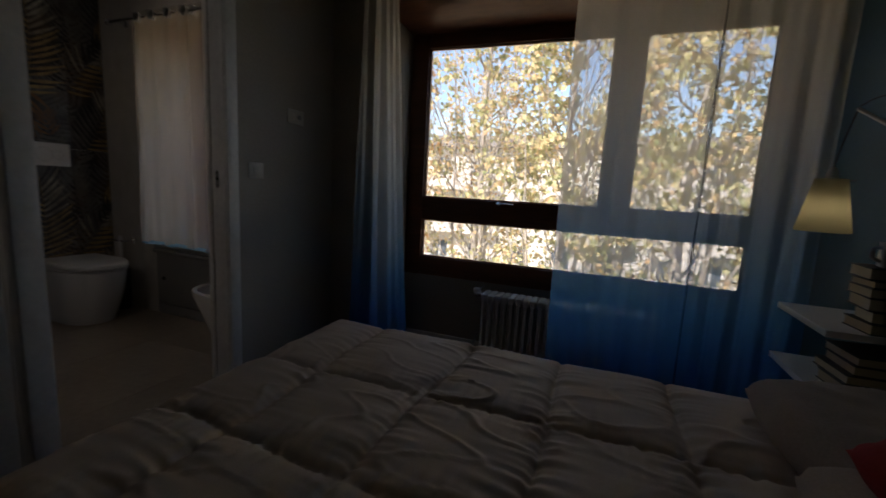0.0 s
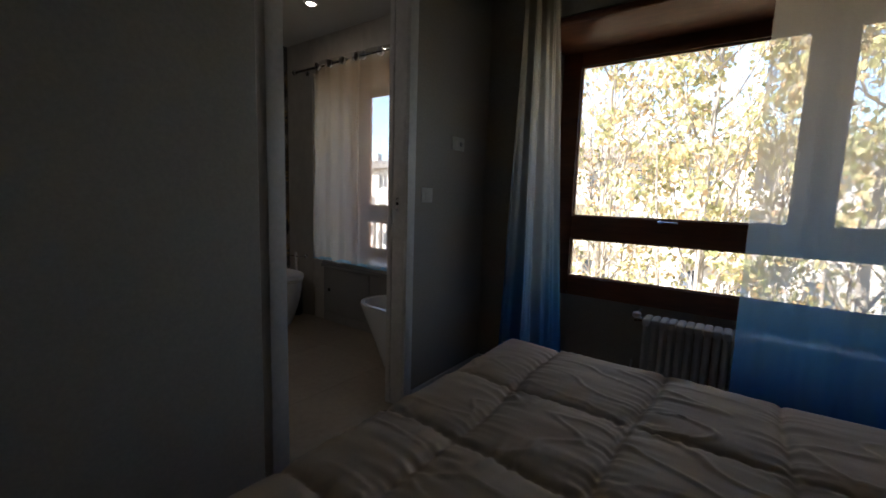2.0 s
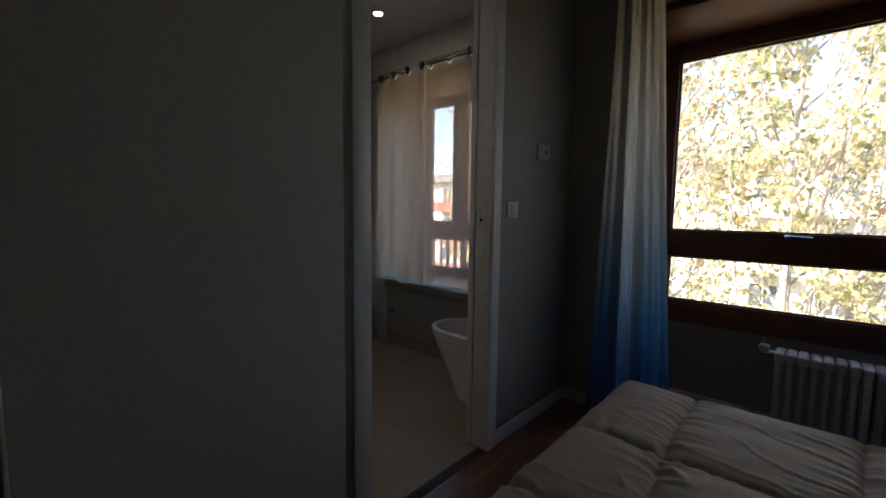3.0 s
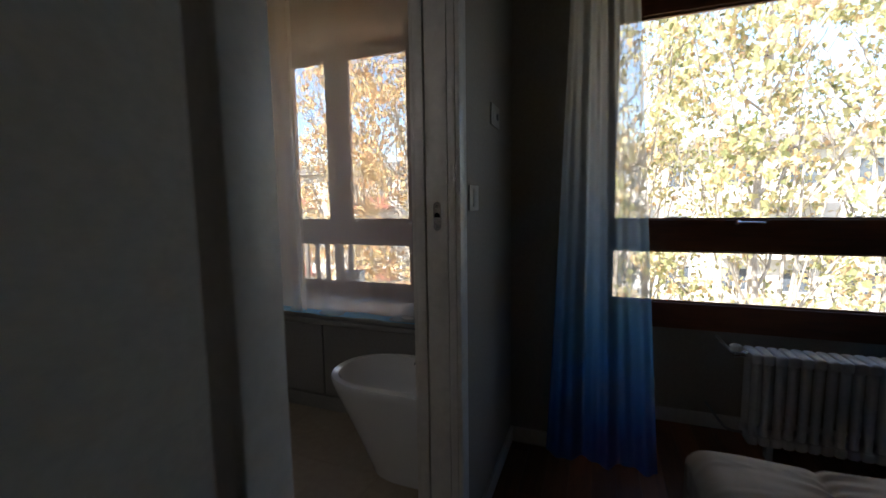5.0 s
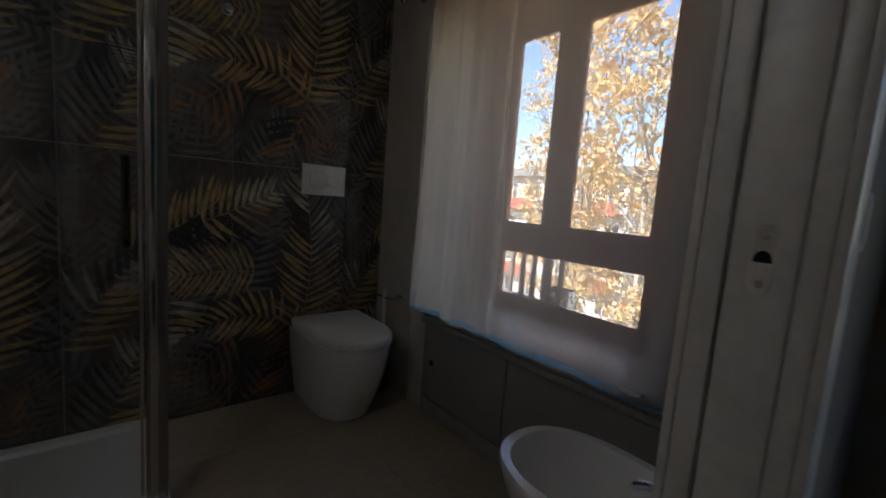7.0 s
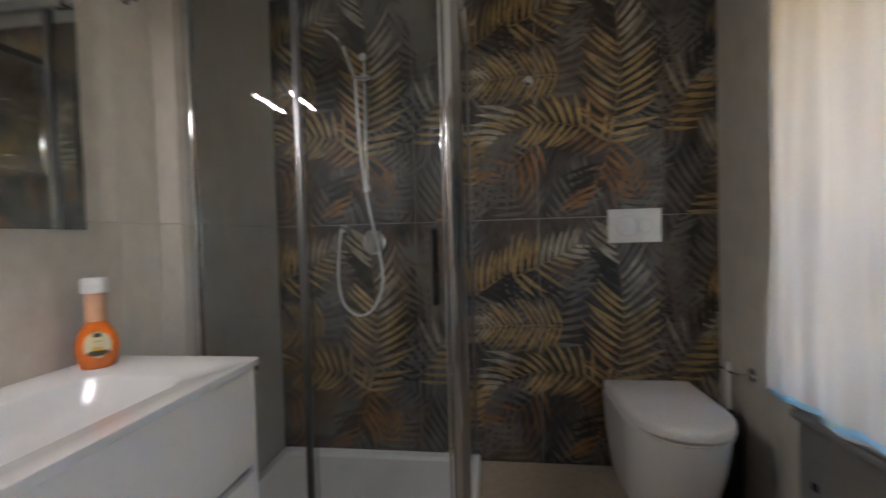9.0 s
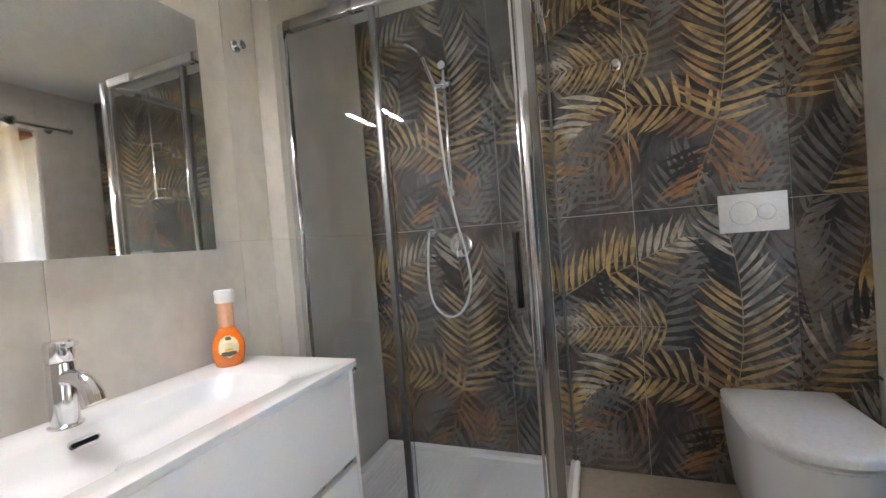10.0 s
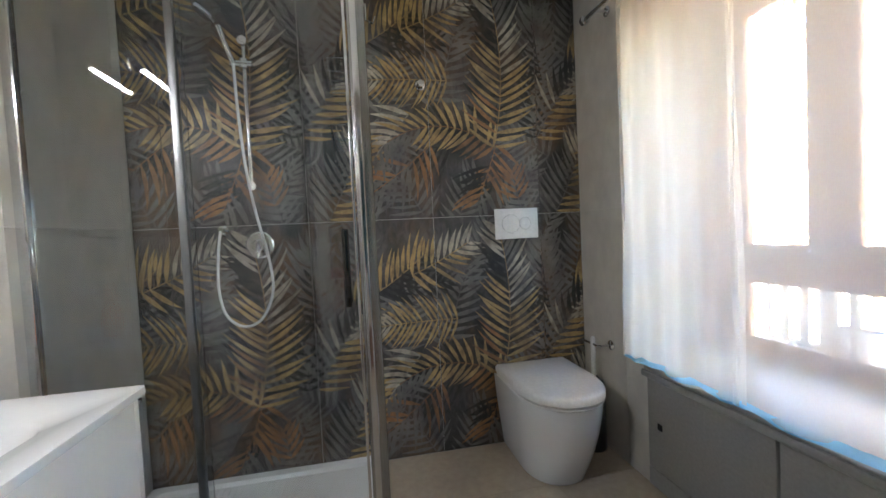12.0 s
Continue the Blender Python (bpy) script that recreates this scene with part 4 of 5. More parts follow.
for z in (1.80, 1.55):
    part("basket_rim", wire([(0.18, -0.352, z), (0.42, -0.352, z), (0.42, -0.45, z), (0.18, -0.45, z), (0.18, -0.352, z)]), CHROME, caddy)
    part("basket_base", wire([(0.18, -0.352, z - 0.05), (0.42, -0.352, z - 0.05), (0.42, -0.45, z - 0.05), (0.18, -0.45, z - 0.05), (0.18, -0.352, z - 0.05)]), CHROME, caddy)
    for k in range(6):
        x = 0.18 + 0.048 * k
        part("basket_wire", wire([(x, -0.45, z), (x, -0.45, z - 0.05), (x, -0.352, z - 0.05)], 0.0018), CHROME, caddy)
part("side_hook", wire([(0.45, -0.30, 1.99), (0.45, -0.30, 1.93), (0.45, -0.275, 1.92), (0.45, -0.265, 1.945)], 0.003), CHROME, caddy)

# ---- ceiling spot ----
spot = thing("ceiling_spot", (0.90, 0.40, CB), "small recessed round ceiling spot, lit", "ceiling lamp")
part("bezel", lathe([(0.030, -0.001), (0.042, -0.001), (0.042, -0.006), (0.030, -0.008), (0.030, -0.001)], (0.90, 0.40, CB), "z", 28), LID_PLASTIC, spot)
part("lens", lathe([(0.029, -0.001), (0.029, -0.004), (0.02, -0.006)], (0.90, 0.40, CB), "z", 24), SPOT, spot, "glowing lens")

# ================= bedroom =================
BX0, BX1, BY0, BY1, BZ = 2.622, 4.50, -1.19, 0.146, 0.509
bed = thing("bed", (3.6, -0.54, 0), "double bed base with mattress under a taupe quilt", "bed")
part("mattress", box(BX0 + 0.05, BX1, BY0 + 0.04, BY1 - 0.05, 0.26, 0.45, 0.03, 3), MATTRESS, bed)
part("bed_base", box(BX0 + 0.04, BX1, BY0 + 0.03, BY1 - 0.04, 0.14, 0.258, 0.008), BED_WOOD, bed)
for x in (BX0 + 0.10, BX1 - 0.06):
    for y in (BY0 + 0.09, BY1 - 0.10):
        part("leg", lathe([(0.025, 0.0), (0.030, 0.13)], (x, y, 0.008), "z", 14), BED_WOOD, bed)


def roll(s, r=0.05):
    """How far along and how far down a cloth lies, s metres in from an edge (s < 0 hangs down)."""
    if s >= r:
        return s, 0.0
    arc = r * math.pi / 2
    t = s + (arc - r)
    if t >= 0:
        a = (arc - t) / r if t < arc else 0.0
        return r - r * math.sin(a), r - r * math.cos(a)
    return 0.0 + 0.02 * t, r - t


SEAM_X = [2.87, 3.22, 3.54, 3.86, 4.18]
SEAM_Y = [-0.295, -0.65, -0.97]


def quilt_mesh():
    nx, ny = 300, 280
    s0, s1 = -0.30, BX1 - BX0 - 0.22
    t0, t1 = -0.30, (BY1 - BY0) + 0.30
    wide = BY1 - BY0
    verts, faces = [], []
    for i in range(nx + 1):
        s = s0 + (s1 - s0) * i / nx
        px, dx = roll(s)
        for j in range(ny + 1):
            t = t0 + (t1 - t0) * j / ny
            if t < wide / 2:
                q, dy = roll(t)
                y = BY1 - q
            else:
                q, dy = roll(wide - t)
                y = BY0 + q
            x = BX0 + px
            flat_x, flat_y = BX0 + s, BY1 - t
            wob = 0.03 * (noise.noise((flat_x * 2.0, flat_y * 2.0, 1.0)))
            gx = min(abs(flat_x + wob - a) for a in SEAM_X + [2.52])
            gy = min(abs(flat_y + wob * 0.8 - a) for a in SEAM_Y + [0.46, -1.29])
            puff = 0.015 * min(1.0, 0.35 + max(0.0, min(s, wide - t, t)) / 0.16) * (1 - math.exp(-((gx / 0.030) ** 1.1))) * (1 - math.exp(-((gy / 0.030) ** 1.1)))
            wr = noise.noise((flat_x * 6, flat_y * 48, 3.0)) * 0.011 * math.exp(-gx / 0.05) + noise.noise((flat_x * 48, flat_y * 6, 7.0)) * 0.011 * math.exp(-gy / 0.05)
            wr -= 0.006 * max(math.exp(-((gx / 0.009) ** 2)), math.exp(-((gy / 0.009) ** 2)))
            wr += noise.noise((flat_x * 5 + flat_y * 7, flat_y * 14 - flat_x * 4, 5.0)) * 0.004
            crease = noise.noise((flat_x * 3.2 - flat_y * 2.1, flat_x * 1.1 + flat_y * 9.0, 11.0))
            wr += 0.009 * max(0.0, 1 - abs(crease) / 0.06) * (0.4 + 0.6 * noise.noise((flat_x * 2, flat_y * 2, 21.0)))
            h = puff + wr - 0.009
            z = BZ - max(dx, dy) - 0.35 * min(dx, dy) + h * (1.0 if dx + dy < 0.05 else 0.35)
            ox = -h * 0.8 if dx > 0.05 else 0.0
            oy = (h * 0.8 if t < wide / 2 else -h * 0.8) if dy > 0.05 else 0.0
            verts.append((x + ox, y + oy, max(z, 0.03)))
    for i in range(nx):
        for j in range(ny):
            a = i * (ny + 1) + j
            faces.append((a, a + 1, a + ny + 2, a + ny + 1))
    me = bpy.data.meshes.new("quilt")
    me.from_pydata(verts, [], faces)
    bm = bmesh.new()
    bm.from_mesh(me)
    bpy.data.meshes.remove(me)
    return bm


single("quilt", quilt_mesh(), BEDDING, "taupe quilted duvet with sewn squares and wrinkles on the bed", "quilt", smooth=80)


def cushion(name, at, half, height, turn, tilt, mat, label, seed):
    """A stuffed pillow: two swollen sheets with pinched corners."""
    n = 26
    bm = bmesh.new()
    m = pose(*at, 0, tilt, turn)
    rows = {}
    for side in (1, -1):
        for i in range(n + 1):
            for j in range(n + 1):
                u, v = -1 + 2 * i / n, -1 + 2 * j / n
                edge = (1 - abs(u) ** 3.2) * (1 - abs(v) ** 3.2)
                if side < 0 and edge <= 1e-9:
                    rows[(side, i, j)] = rows[(1, i, j)]
                    continue
                pinch = 1 - 0.10 * (abs(u) ** 2) * (abs(v) ** 2)
                h = height * max(edge, 0) ** 0.42 * (1 + 0.10 * noise.noise((u * 2 + seed, v * 2, 1)))
                h += 0.008 * noise.noise((u * 6 + seed, v * 4, 2)) * (1 if edge > 0.02 else 0)
                rows[(side, i, j)] = bm.verts.new(m @ Vector((u * half[0] * pinch, v * half[1] * pinch, side * h)))
        for i in range(n):
            for j in range(n):
                f = [rows[(side, i, j)], rows[(side, i + 1, j)], rows[(side, i + 1, j + 1)], rows[(side, i, j + 1)]]
                bm.faces.new(f if side > 0 else f[::-1])
    return single(name, bm, mat, label, "pillow" if "pillow" in name else "cushion", "pillows on the bed" if name == "pillow" else "", smooth=80)


cushion("pillow", (4.28, -0.17, 0.560), (0.25, 0.26), 0.080, 4, 0, PILLOW, "plump taupe cotton pillow at the bed head", 1)
cushion("pillow", (4.22, -0.68, 0.575), (0.26, 0.32), 0.090, -3, 0, PILLOW, "plump taupe cotton pillow at the bed head beside a red cushion", 2)
cushion("cushion", (4.20, -0.66, 0.712), (0.19, 0.20), 0.055, 12, 0, RED_CLOTH, "small red cushion lying on a pillow", 3)

# ---- shelves, books, mug, wall lamp ----
for z in (0.70, 0.50):
    sh = thing("wall_shelf", (4.42, 0.47, z - 0.035), "thin white wall shelf beside the bed with stacked books", "shelf", "bedside shelves")
    part("board", box(4.292, XH - 0.001, 0.285, 0.66, z - 0.022, z, 0.002), SHELF_WHITE, sh)
    part("bracket", box(4.42, XH - 0.001, 0.46, 0.475, z - 0.036, z - 0.0225, 0.001), GREY_METAL, sh)


def book(x0, x1, y0, y1, z0, h, turn, label):
    b = thing("book", ((x0 + x1) / 2, (y0 + y1) / 2, z0), label, "book", "stacked books")
    cx, cy = (x0 + x1) / 2, (y0 + y1) / 2
    def add(name, bm, mat):
        bmesh.ops.rotate(bm, cent=(cx, cy, z0), matrix=Matrix.Rotation(radians(turn), 3, "Z"), verts=bm.verts[:])
        part(name, bm, mat, b)
    add("page_block", box(x0 + 0.004, x1 - 0.004, y0 + 0.004, y1 - 0.004, z0 + 0.003, z0 + h - 0.003), PAGES)
    cov = boxes([(x0, x1, y0, y1, z0, z0 + 0.0028), (x0, x1, y0, y1, z0 + h - 0.0028, z0 + h), (x1 - 0.003, x1, y0, y1, z0, z0 + h)], 0.0)
    add("cover", cov, COVER)


rb = random.Random(5)
z = 0.7005
for k in range(6):
    h = rb.uniform(0.022, 0.040)
    book(4.385 + rb.uniform(-0.012, 0.012), 4.535, 0.295, 0.415 + rb.uniform(-0.02, 0.02), z, h, rb.uniform(-5, 5), "paperback with pale page edges in a stack")
    z += h + 0.0008
mug_z = z
z = 0.5005
for k in range(4):
    h = rb.uniform(0.026, 0.042)
    book(4.365 + rb.uniform(-0.012, 0.012), 4.535, 0.295, 0.46 + rb.uniform(-0.02, 0.02), z, h, rb.uniform(-5, 5), "paperback with pale page edges in a stack between the shelves")
    z += h + 0.0008
mug = thing("mug", (4.44, 0.345, mug_z), "white mug standing on the stacked books", "mug")
part("cup", lathe([(0.028, 0.0), (0.033, 0.004), (0.035, 0.075), (0.031, 0.075), (0.029, 0.008)], (4.44, 0.345, mug_z), "z", 24), CERAMIC, mug)
part("ear", tube(smooth_path([(4.407, 0.335, mug_z + 0.060), (4.385, 0.328, mug_z + 0.055), (4.382, 0.327, mug_z + 0.030), (4.406, 0.335, mug_z + 0.018)], 5), 0.005, 8), CERAMIC, mug)

SHADE_CLOTH = sheer("straw_shade_cloth", [(0.0, (0.62, 0.58, 0.42)), (1.0, (0.68, 0.64, 0.47))], 0.9, 1.3, 0.0)
wl = thing("reading_lamp", (4.315, 0.485, 0.99), "straw coloured cone reading lamp on a swing arm, dimly lit", "wall lamp")
cone = bmesh.new()
rings = []
for r, h in ((0.076, 0.0), (0.043, 0.175), (0.041, 0.175), (0.074, 0.0)):
    rings.append([cone.verts.new((4.315 + r * math.cos(2 * math.pi * k / 32), 0.485 + r * math.sin(2 * math.pi * k / 32), 0.99 + h)) for k in range(32)])
ring_faces(cone, rings + [rings[0]], cap=False)
part("shade", cone, SHADE_CLOTH, wl, smooth=50)
part("socket", lathe([(0.016, 0.10), (0.018, 0.175), (0.012, 0.205), (0.006, 0.215)], (4.315, 0.485, 0.99), "z", 16), LID_PLASTIC, wl)
part("bulb", lathe([(0.006, 0.04), (0.018, 0.05), (0.021, 0.068), (0.014, 0.09), (0.011, 0.10)], (4.315, 0.485, 0.99), "z", 16), BULB, wl, "small glowing bulb")
part("shade_ring", tube([(4.28, 0.485, 1.162), (4.38, 0.485, 1.162)], 0.002, 6), GREY_METAL, wl)
part("cord", tube(smooth_path([(4.315, 0.485, 1.205), (4.315, 0.455, 1.28), (4.325, 0.43, 1.372)], 4), 0.0025, 6), BLACK, wl)
part("arm", tube([(4.325, 0.425, 1.378), (4.40, 0.20, 1.235)], 0.006, 8), BRUSHED, wl)
part("arm", tube([(4.40, 0.20, 1.235), (4.535, 0.10, 1.235)], 0.006, 8), BRUSHED, wl)
part("elbow_joint", lathe([(0.010, -0.012), (0.010, 0.012)], (4.40, 0.20, 1.235), "z", 12), BRUSHED, wl)
part("wall_rose", lathe([(0.04, 0.0), (0.04, -0.012), (0.03, -0.018)], (XH - 0.001, 0.10, 1.235), "x", 22), BRUSHED, wl)
part("cable", tube(smooth_path([(4.325, 0.425, 1.385), (4.36, 0.36, 1.405), (4.44, 0.22, 1.37), (4.53, 0.11, 1.26)], 6), 0.002, 6), BLACK, wl)

# ---- curtains ----
def bed_curtain(x0, x1, y, folds, depth, seed, label, flare, gather, lean=0.0):
    c = thing("curtain", ((x0 + x1) / 2, y, 0.012), label, "curtain", "bedroom curtains")
    part("voile", curtain_sheet(x0, x1, y, 0.012, 2.44, folds, depth, flare, seed=seed, nx=170, nz=50, top_gather=gather, lean=lean), BED_VOILE, c, smooth=60)
    return c


bed_curtain(2.325, 2.61, 0.775, 2.7, 0.024, 4, "ombre voile curtain, cream fading to deep blue, gathered aside", 0.15, 0.68, -0.065)
drawn = bed_curtain(3.42, 4.01, 0.768, 3.2, 0.012, 9, "ombre voile curtain, cream fading to deep blue, drawn over the window", 0.0, 1.0)
bed_curtain(3.985, 4.425, 0.782, 3.4, 0.020, 14, "ombre voile curtain, cream fading to deep blue, by the teal wall", 0.0, 1.0)
part("side_hem", curtain_sheet(3.993, 4.003, 0.7655, 0.014, 2.438, 1.0, 0.0015, 0.0, nx=3, seed=5), VOILE_SEAM, drawn, "stitched dark side hem", smooth=60)
rod2 = thing("curtain_rod", (3.3, 0.775, 2.44), "slim chrome bedroom curtain rod near the ceiling", "curtain rod")
part("bar", tube([(2.16, 0.775, 2.445), (XH - 0.02, 0.775, 2.445)], 0.011, 12), CHROME, rod2)
for x in (2.24, 3.40, 4.50):
    part("bracket", tube([(x, 0.778, 2.445), (x, 0.849, 2.445)], 0.007, 8), CHROME, rod2)

# ---- radiator ----
radiator = thing("radiator", (3.45, 1.05, 0.09), "white column radiator in the niche below the window", "radiator")
def rad_column():
    bm = bmesh.new()
    for y in (1.005, 1.095):
        tube(smooth_path([(3.025, y, 0.106), (3.025, y, 0.128), (3.025, y, 0.428), (3.025, y, 0.446)], 3), 0.0148, 10, bm)
    for z in (0.106, 0.448):
        box(3.0055, 3.0445, 0.985, 1.115, z - 0.022, z + 0.022, 0.012, 3, bm)
    return bm
first = part("column", rad_column(), RADIATOR, radiator)
for k in range(1, 23):
    c = new("column", first.data)
    c.parent = radiator
    c.location = (0.0408 * k, 0, 0)
for z in (0.106, 0.448):
    part("header_pipe", tube([(3.01, 1.05, z), (3.93, 1.05, z)], 0.012, 10), RADIATOR, radiator)
for x in (3.10, 3.75):
    part("wall_bracket", tube([(x, 1.09, 0.40), (x, 1.274, 0.40)], 0.008, 8), RADIATOR, radiator)
    part("foot", box(x - 0.012, x + 0.012, 1.03, 1.07, 0.008, 0.10, 0.003), RADIATOR, radiator)
v = part("valve", lathe([(0.013, 0.0), (0.013, -0.03), (0.018, -0.032), (0.018, -0.05)], (3.007, 1.05, 0.448), "x", 16), CHROME, radiator, "chrome radiator valve")
part("valve_knob", lathe([(0.018, 0.0), (0.022, 0.004), (0.022, 0.022), (0.016, 0.028)], (2.965, 1.05, 0.458), "z", 16), LID_PLASTIC, v)
part("feed_pipe", tube(smooth_path([(2.965, 1.05, 0.446), (2.955, 1.07, 0.450), (2.95, 1.18, 0.452), (2.95, 1.274, 0.452)], 4), 0.006, 10), GREY_METAL, radiator)
part("return_pipe", tube(smooth_path([(3.007, 1.05, 0.106), (2.96, 1.06, 0.106), (2.94, 1.12, 0.108), (2.92, 1.274, 0.12)], 4), 0.006, 10), GREY_METAL, radiator)

# ---- switch and thermostat ----
sw = thing("light_switch", (XD, 0.257, 1.06), "ivory light switch plate with one rocker", "switch")
part("plate", box(XD + 0.001, XD + 0.006, 0.212, 0.302, 1.064, 1.140, 0.003), SWITCH, sw)
part("rocker", box(XD + 0.006, XD + 0.009, 0.238, 0.276, 1.076, 1.128, 0.002), SWITCH, sw)
th = thing("thermostat", (XD, 0.528, 1.357), "ivory wall thermostat with a small dial", "thermostat")
part("case", box(XD + 0.001, XD + 0.007, 0.468, 0.588, 1.357, 1.432, 0.004), PALE_PAINT, th)
part("display", box(XD + 0.007, XD + 0.008, 0.498, 0.520, 1.380, 1.410, 0.001), SWITCH, th)
part("dial", lathe([(0.013, 0.0), (0.013, 0.004), (0.010, 0.006)], (XD + 0.006, 0.552, 1.395), "x", 20), GREY_METAL, th)

# ================= outside =================
def leaf_crown(tips, count, size, rng):
    """Lobed leaves, each folded on its midrib, scattered round the twig ends; joined into one mesh."""
    out = np.array([(0, 0), (0.42, 0.10), (0.30, 0.32), (0.55, 0.55), (0.22, 0.62), (0, 1.0), (-0.22, 0.62), (-0.55, 0.55), (-0.30, 0.32), (-0.42, 0.10)])
    tips = np.array(tips)
    leafy = tips[rng.random(len(tips)) < 0.42]
    c = leafy[rng.integers(0, len(leafy), count)] + rng.normal(0, 0.15, (count, 3)) * np.array([1.15, 1.15, 0.75])
    a, tilt, spin = rng.uniform(0, 2 * np.pi, count), rng.normal(0.2, 0.6, count), rng.uniform(0, 2 * np.pi, count)
    s = size * rng.uniform(0.6, 1.25, count)
    right = np.stack([np.cos(a), np.sin(a), np.sin(spin) * 0.35], -1)
    right /= np.linalg.norm(right, axis=1, keepdims=True)
    down = np.stack([-np.sin(a) * np.sin(tilt), np.cos(a) * np.sin(tilt), -np.cos(tilt)], -1)
    down -= right * (down * right).sum(-1, keepdims=True)
    down /= np.linalg.norm(down, axis=1, keepdims=True)
    lift = np.cross(right, down)
    fold = np.abs(out[:, 0]) * 0.35
    v = c[:, None] + s[:, None, None] * (out[None, :, :1] * right[:, None] + out[None, :, 1:] * down[:, None] + fold[None, :, None] * lift[:, None])
    n = len(out)
    verts = v.reshape(-1, 3)
    me = bpy.data.meshes.new("crown")
    me.from_pydata(verts.tolist(), [], [[k * n + i for i in (0, 1, 2, 3, 4, 5)] if h == 0 else [k * n + i for i in (0, 5, 6, 7, 8, 9)] for k in range(count) for h in (0, 1)])
    return me


def tree(at, height, reach, leaves, leaf_mat, seed, label, leaf_size=0.15, low=0.25):
    rng = np.random.default_rng(seed)
    t = thing("tree", at, label, "tree", "autumn trees")
    base = Vector(at)
    wood, tips = bmesh.new(), []
    lean = Vector((rng.normal(0, 0.25), rng.normal(0, 0.25), 0))
    trunk = [base + lean * (k / 8) ** 2 + Vector((rng.normal(0, 0.05), rng.normal(0, 0.05), height * 0.86 * k / 8)) for k in range(9)]
    tube(trunk, [0.15 * (1 - 0.88 * k / 8) + 0.012 for k in range(9)], 9, wood)
    def at_height(f):
        k = min(7, int(f * 8))
        return trunk[k].lerp(trunk[k + 1], f * 8 - k)
    n = int(15 + height * 1.1)
    for i in range(n):
        f = low + (0.97 - low) * (i + rng.uniform(0, 0.8)) / n
        p = at_height(f)
        az = i * 2.4 + rng.normal(0, 0.4)
        long = reach * (0.45 + 0.75 * math.sin(math.pi * min(1, (f - low * 0.6) / (1.08 - low)))) * rng.uniform(0.7, 1.15)
        rise = rng.uniform(0.9, 1.7)
        pts = [p + Vector((math.cos(az) * long * u * (1 - 0.25 * u), math.sin(az) * long * u * (1 - 0.25 * u), rise * long * u * (0.55 + 0.55 * u))) + Vector(rng.normal(0, 0.04, 3)) for u in (0, 0.25, 0.5, 0.75, 1.0)]
        tube(pts, [0.036 * (1 - f * 0.5) * (1 - 0.85 * u) + 0.006 for u in (0, 0.25, 0.5, 0.75, 1.0)], 6, wood)
        for q in range(7):
            u = 0.25 + 0.75 * q / 6
            k = min(3, int(u * 4))
            b = pts[k].lerp(pts[k + 1], u * 4 - k)
            a2 = az + rng.normal(0, 1.0)
            l2 = long * rng.uniform(0.25, 0.5)
            e = b + Vector((math.cos(a2) * l2 * 0.8, math.sin(a2) * l2 * 0.8, l2 * rng.uniform(0.5, 1.4)))
            m = b.lerp(e, 0.5) + Vector(rng.normal(0, 0.05, 3))
            tube([b, m, e], [0.012, 0.008, 0.004], 5, wood)
            tips += [tuple(m), tuple(e), tuple(b.lerp(e, 0.8)), tuple(e)]
    for k in range(4):   # further thin stems from the same root
        az, out = k * 1.6 + rng.normal(0, 0.3), rng.uniform(0.5, 1.1) * reach * 0.55
        top = height * rng.uniform(0.62, 0.84)
        pts = [base + Vector((math.cos(az) * out * (u ** 0.7), math.sin(az) * out * (u ** 0.7), top * u)) + Vector(rng.normal(0, 0.05, 3)) * (u > 0) for u in (0, 0.2, 0.4, 0.6, 0.8, 1.0)]
        tube(pts, [0.085, 0.07, 0.055, 0.042, 0.028, 0.010], 7, wood)
    part("trunk", wood, BARK, t)
    me = leaf_crown([Vector(p) - base for p in tips], leaves, leaf_size, rng)
    me.materials.append(leaf_mat)
    crown = new("crown", me)
    crown.parent = t
    tagged(crown, "thin autumn crown of yellow leaves", kind="stuff")


G = -8.0
FIRST = "tall slender tree with thin yellow-green autumn leaves"
GOLDEN = "tall slender tree with thin golden autumn leaves"
tree((2.7, 8.6, G), 15.5, 2.0, 5800, LEAF_GREEN, 11, FIRST, 0.125, 0.16)
tree((5.2, 8.0, G), 15.0, 2.0, 6300, LEAF_GREEN, 12, FIRST, 0.125, 0.14)
tree((0.3, 9.6, G), 15.5, 1.9, 4200, LEAF_GREEN, 13, FIRST, 0.125)
tree((-2.3, 9.0, G), 15.2, 1.7, 6200, LEAF_GOLD, 14, GOLDEN, 0.11)
tree((-4.3, 9.4, G), 17.0, 1.45, 7600, LEAF_GOLD, 15, GOLDEN, 0.11)
tree((8.0, 9.5, G), 15.5, 2.0, 3240, LEAF_GREEN, 16, FIRST, 0.125)
tree((4.0, 14.5, G), 16.0, 2.2, 5600, LEAF_GREEN, 17, "tall slender tree in the second row, yellow leaves", 0.100, 0.12)
tree((-0.8, 15.0, G), 15.0, 2.0, 3600, LEAF_GOLD, 19, "tall slender tree in the second row, golden leaves", 0.100)
tree((-12.5, 22.0, G), 12.0, 2.0, 3600, LEAF_GOLD, 20, "thinning autumn tree by the far houses", 0.10)


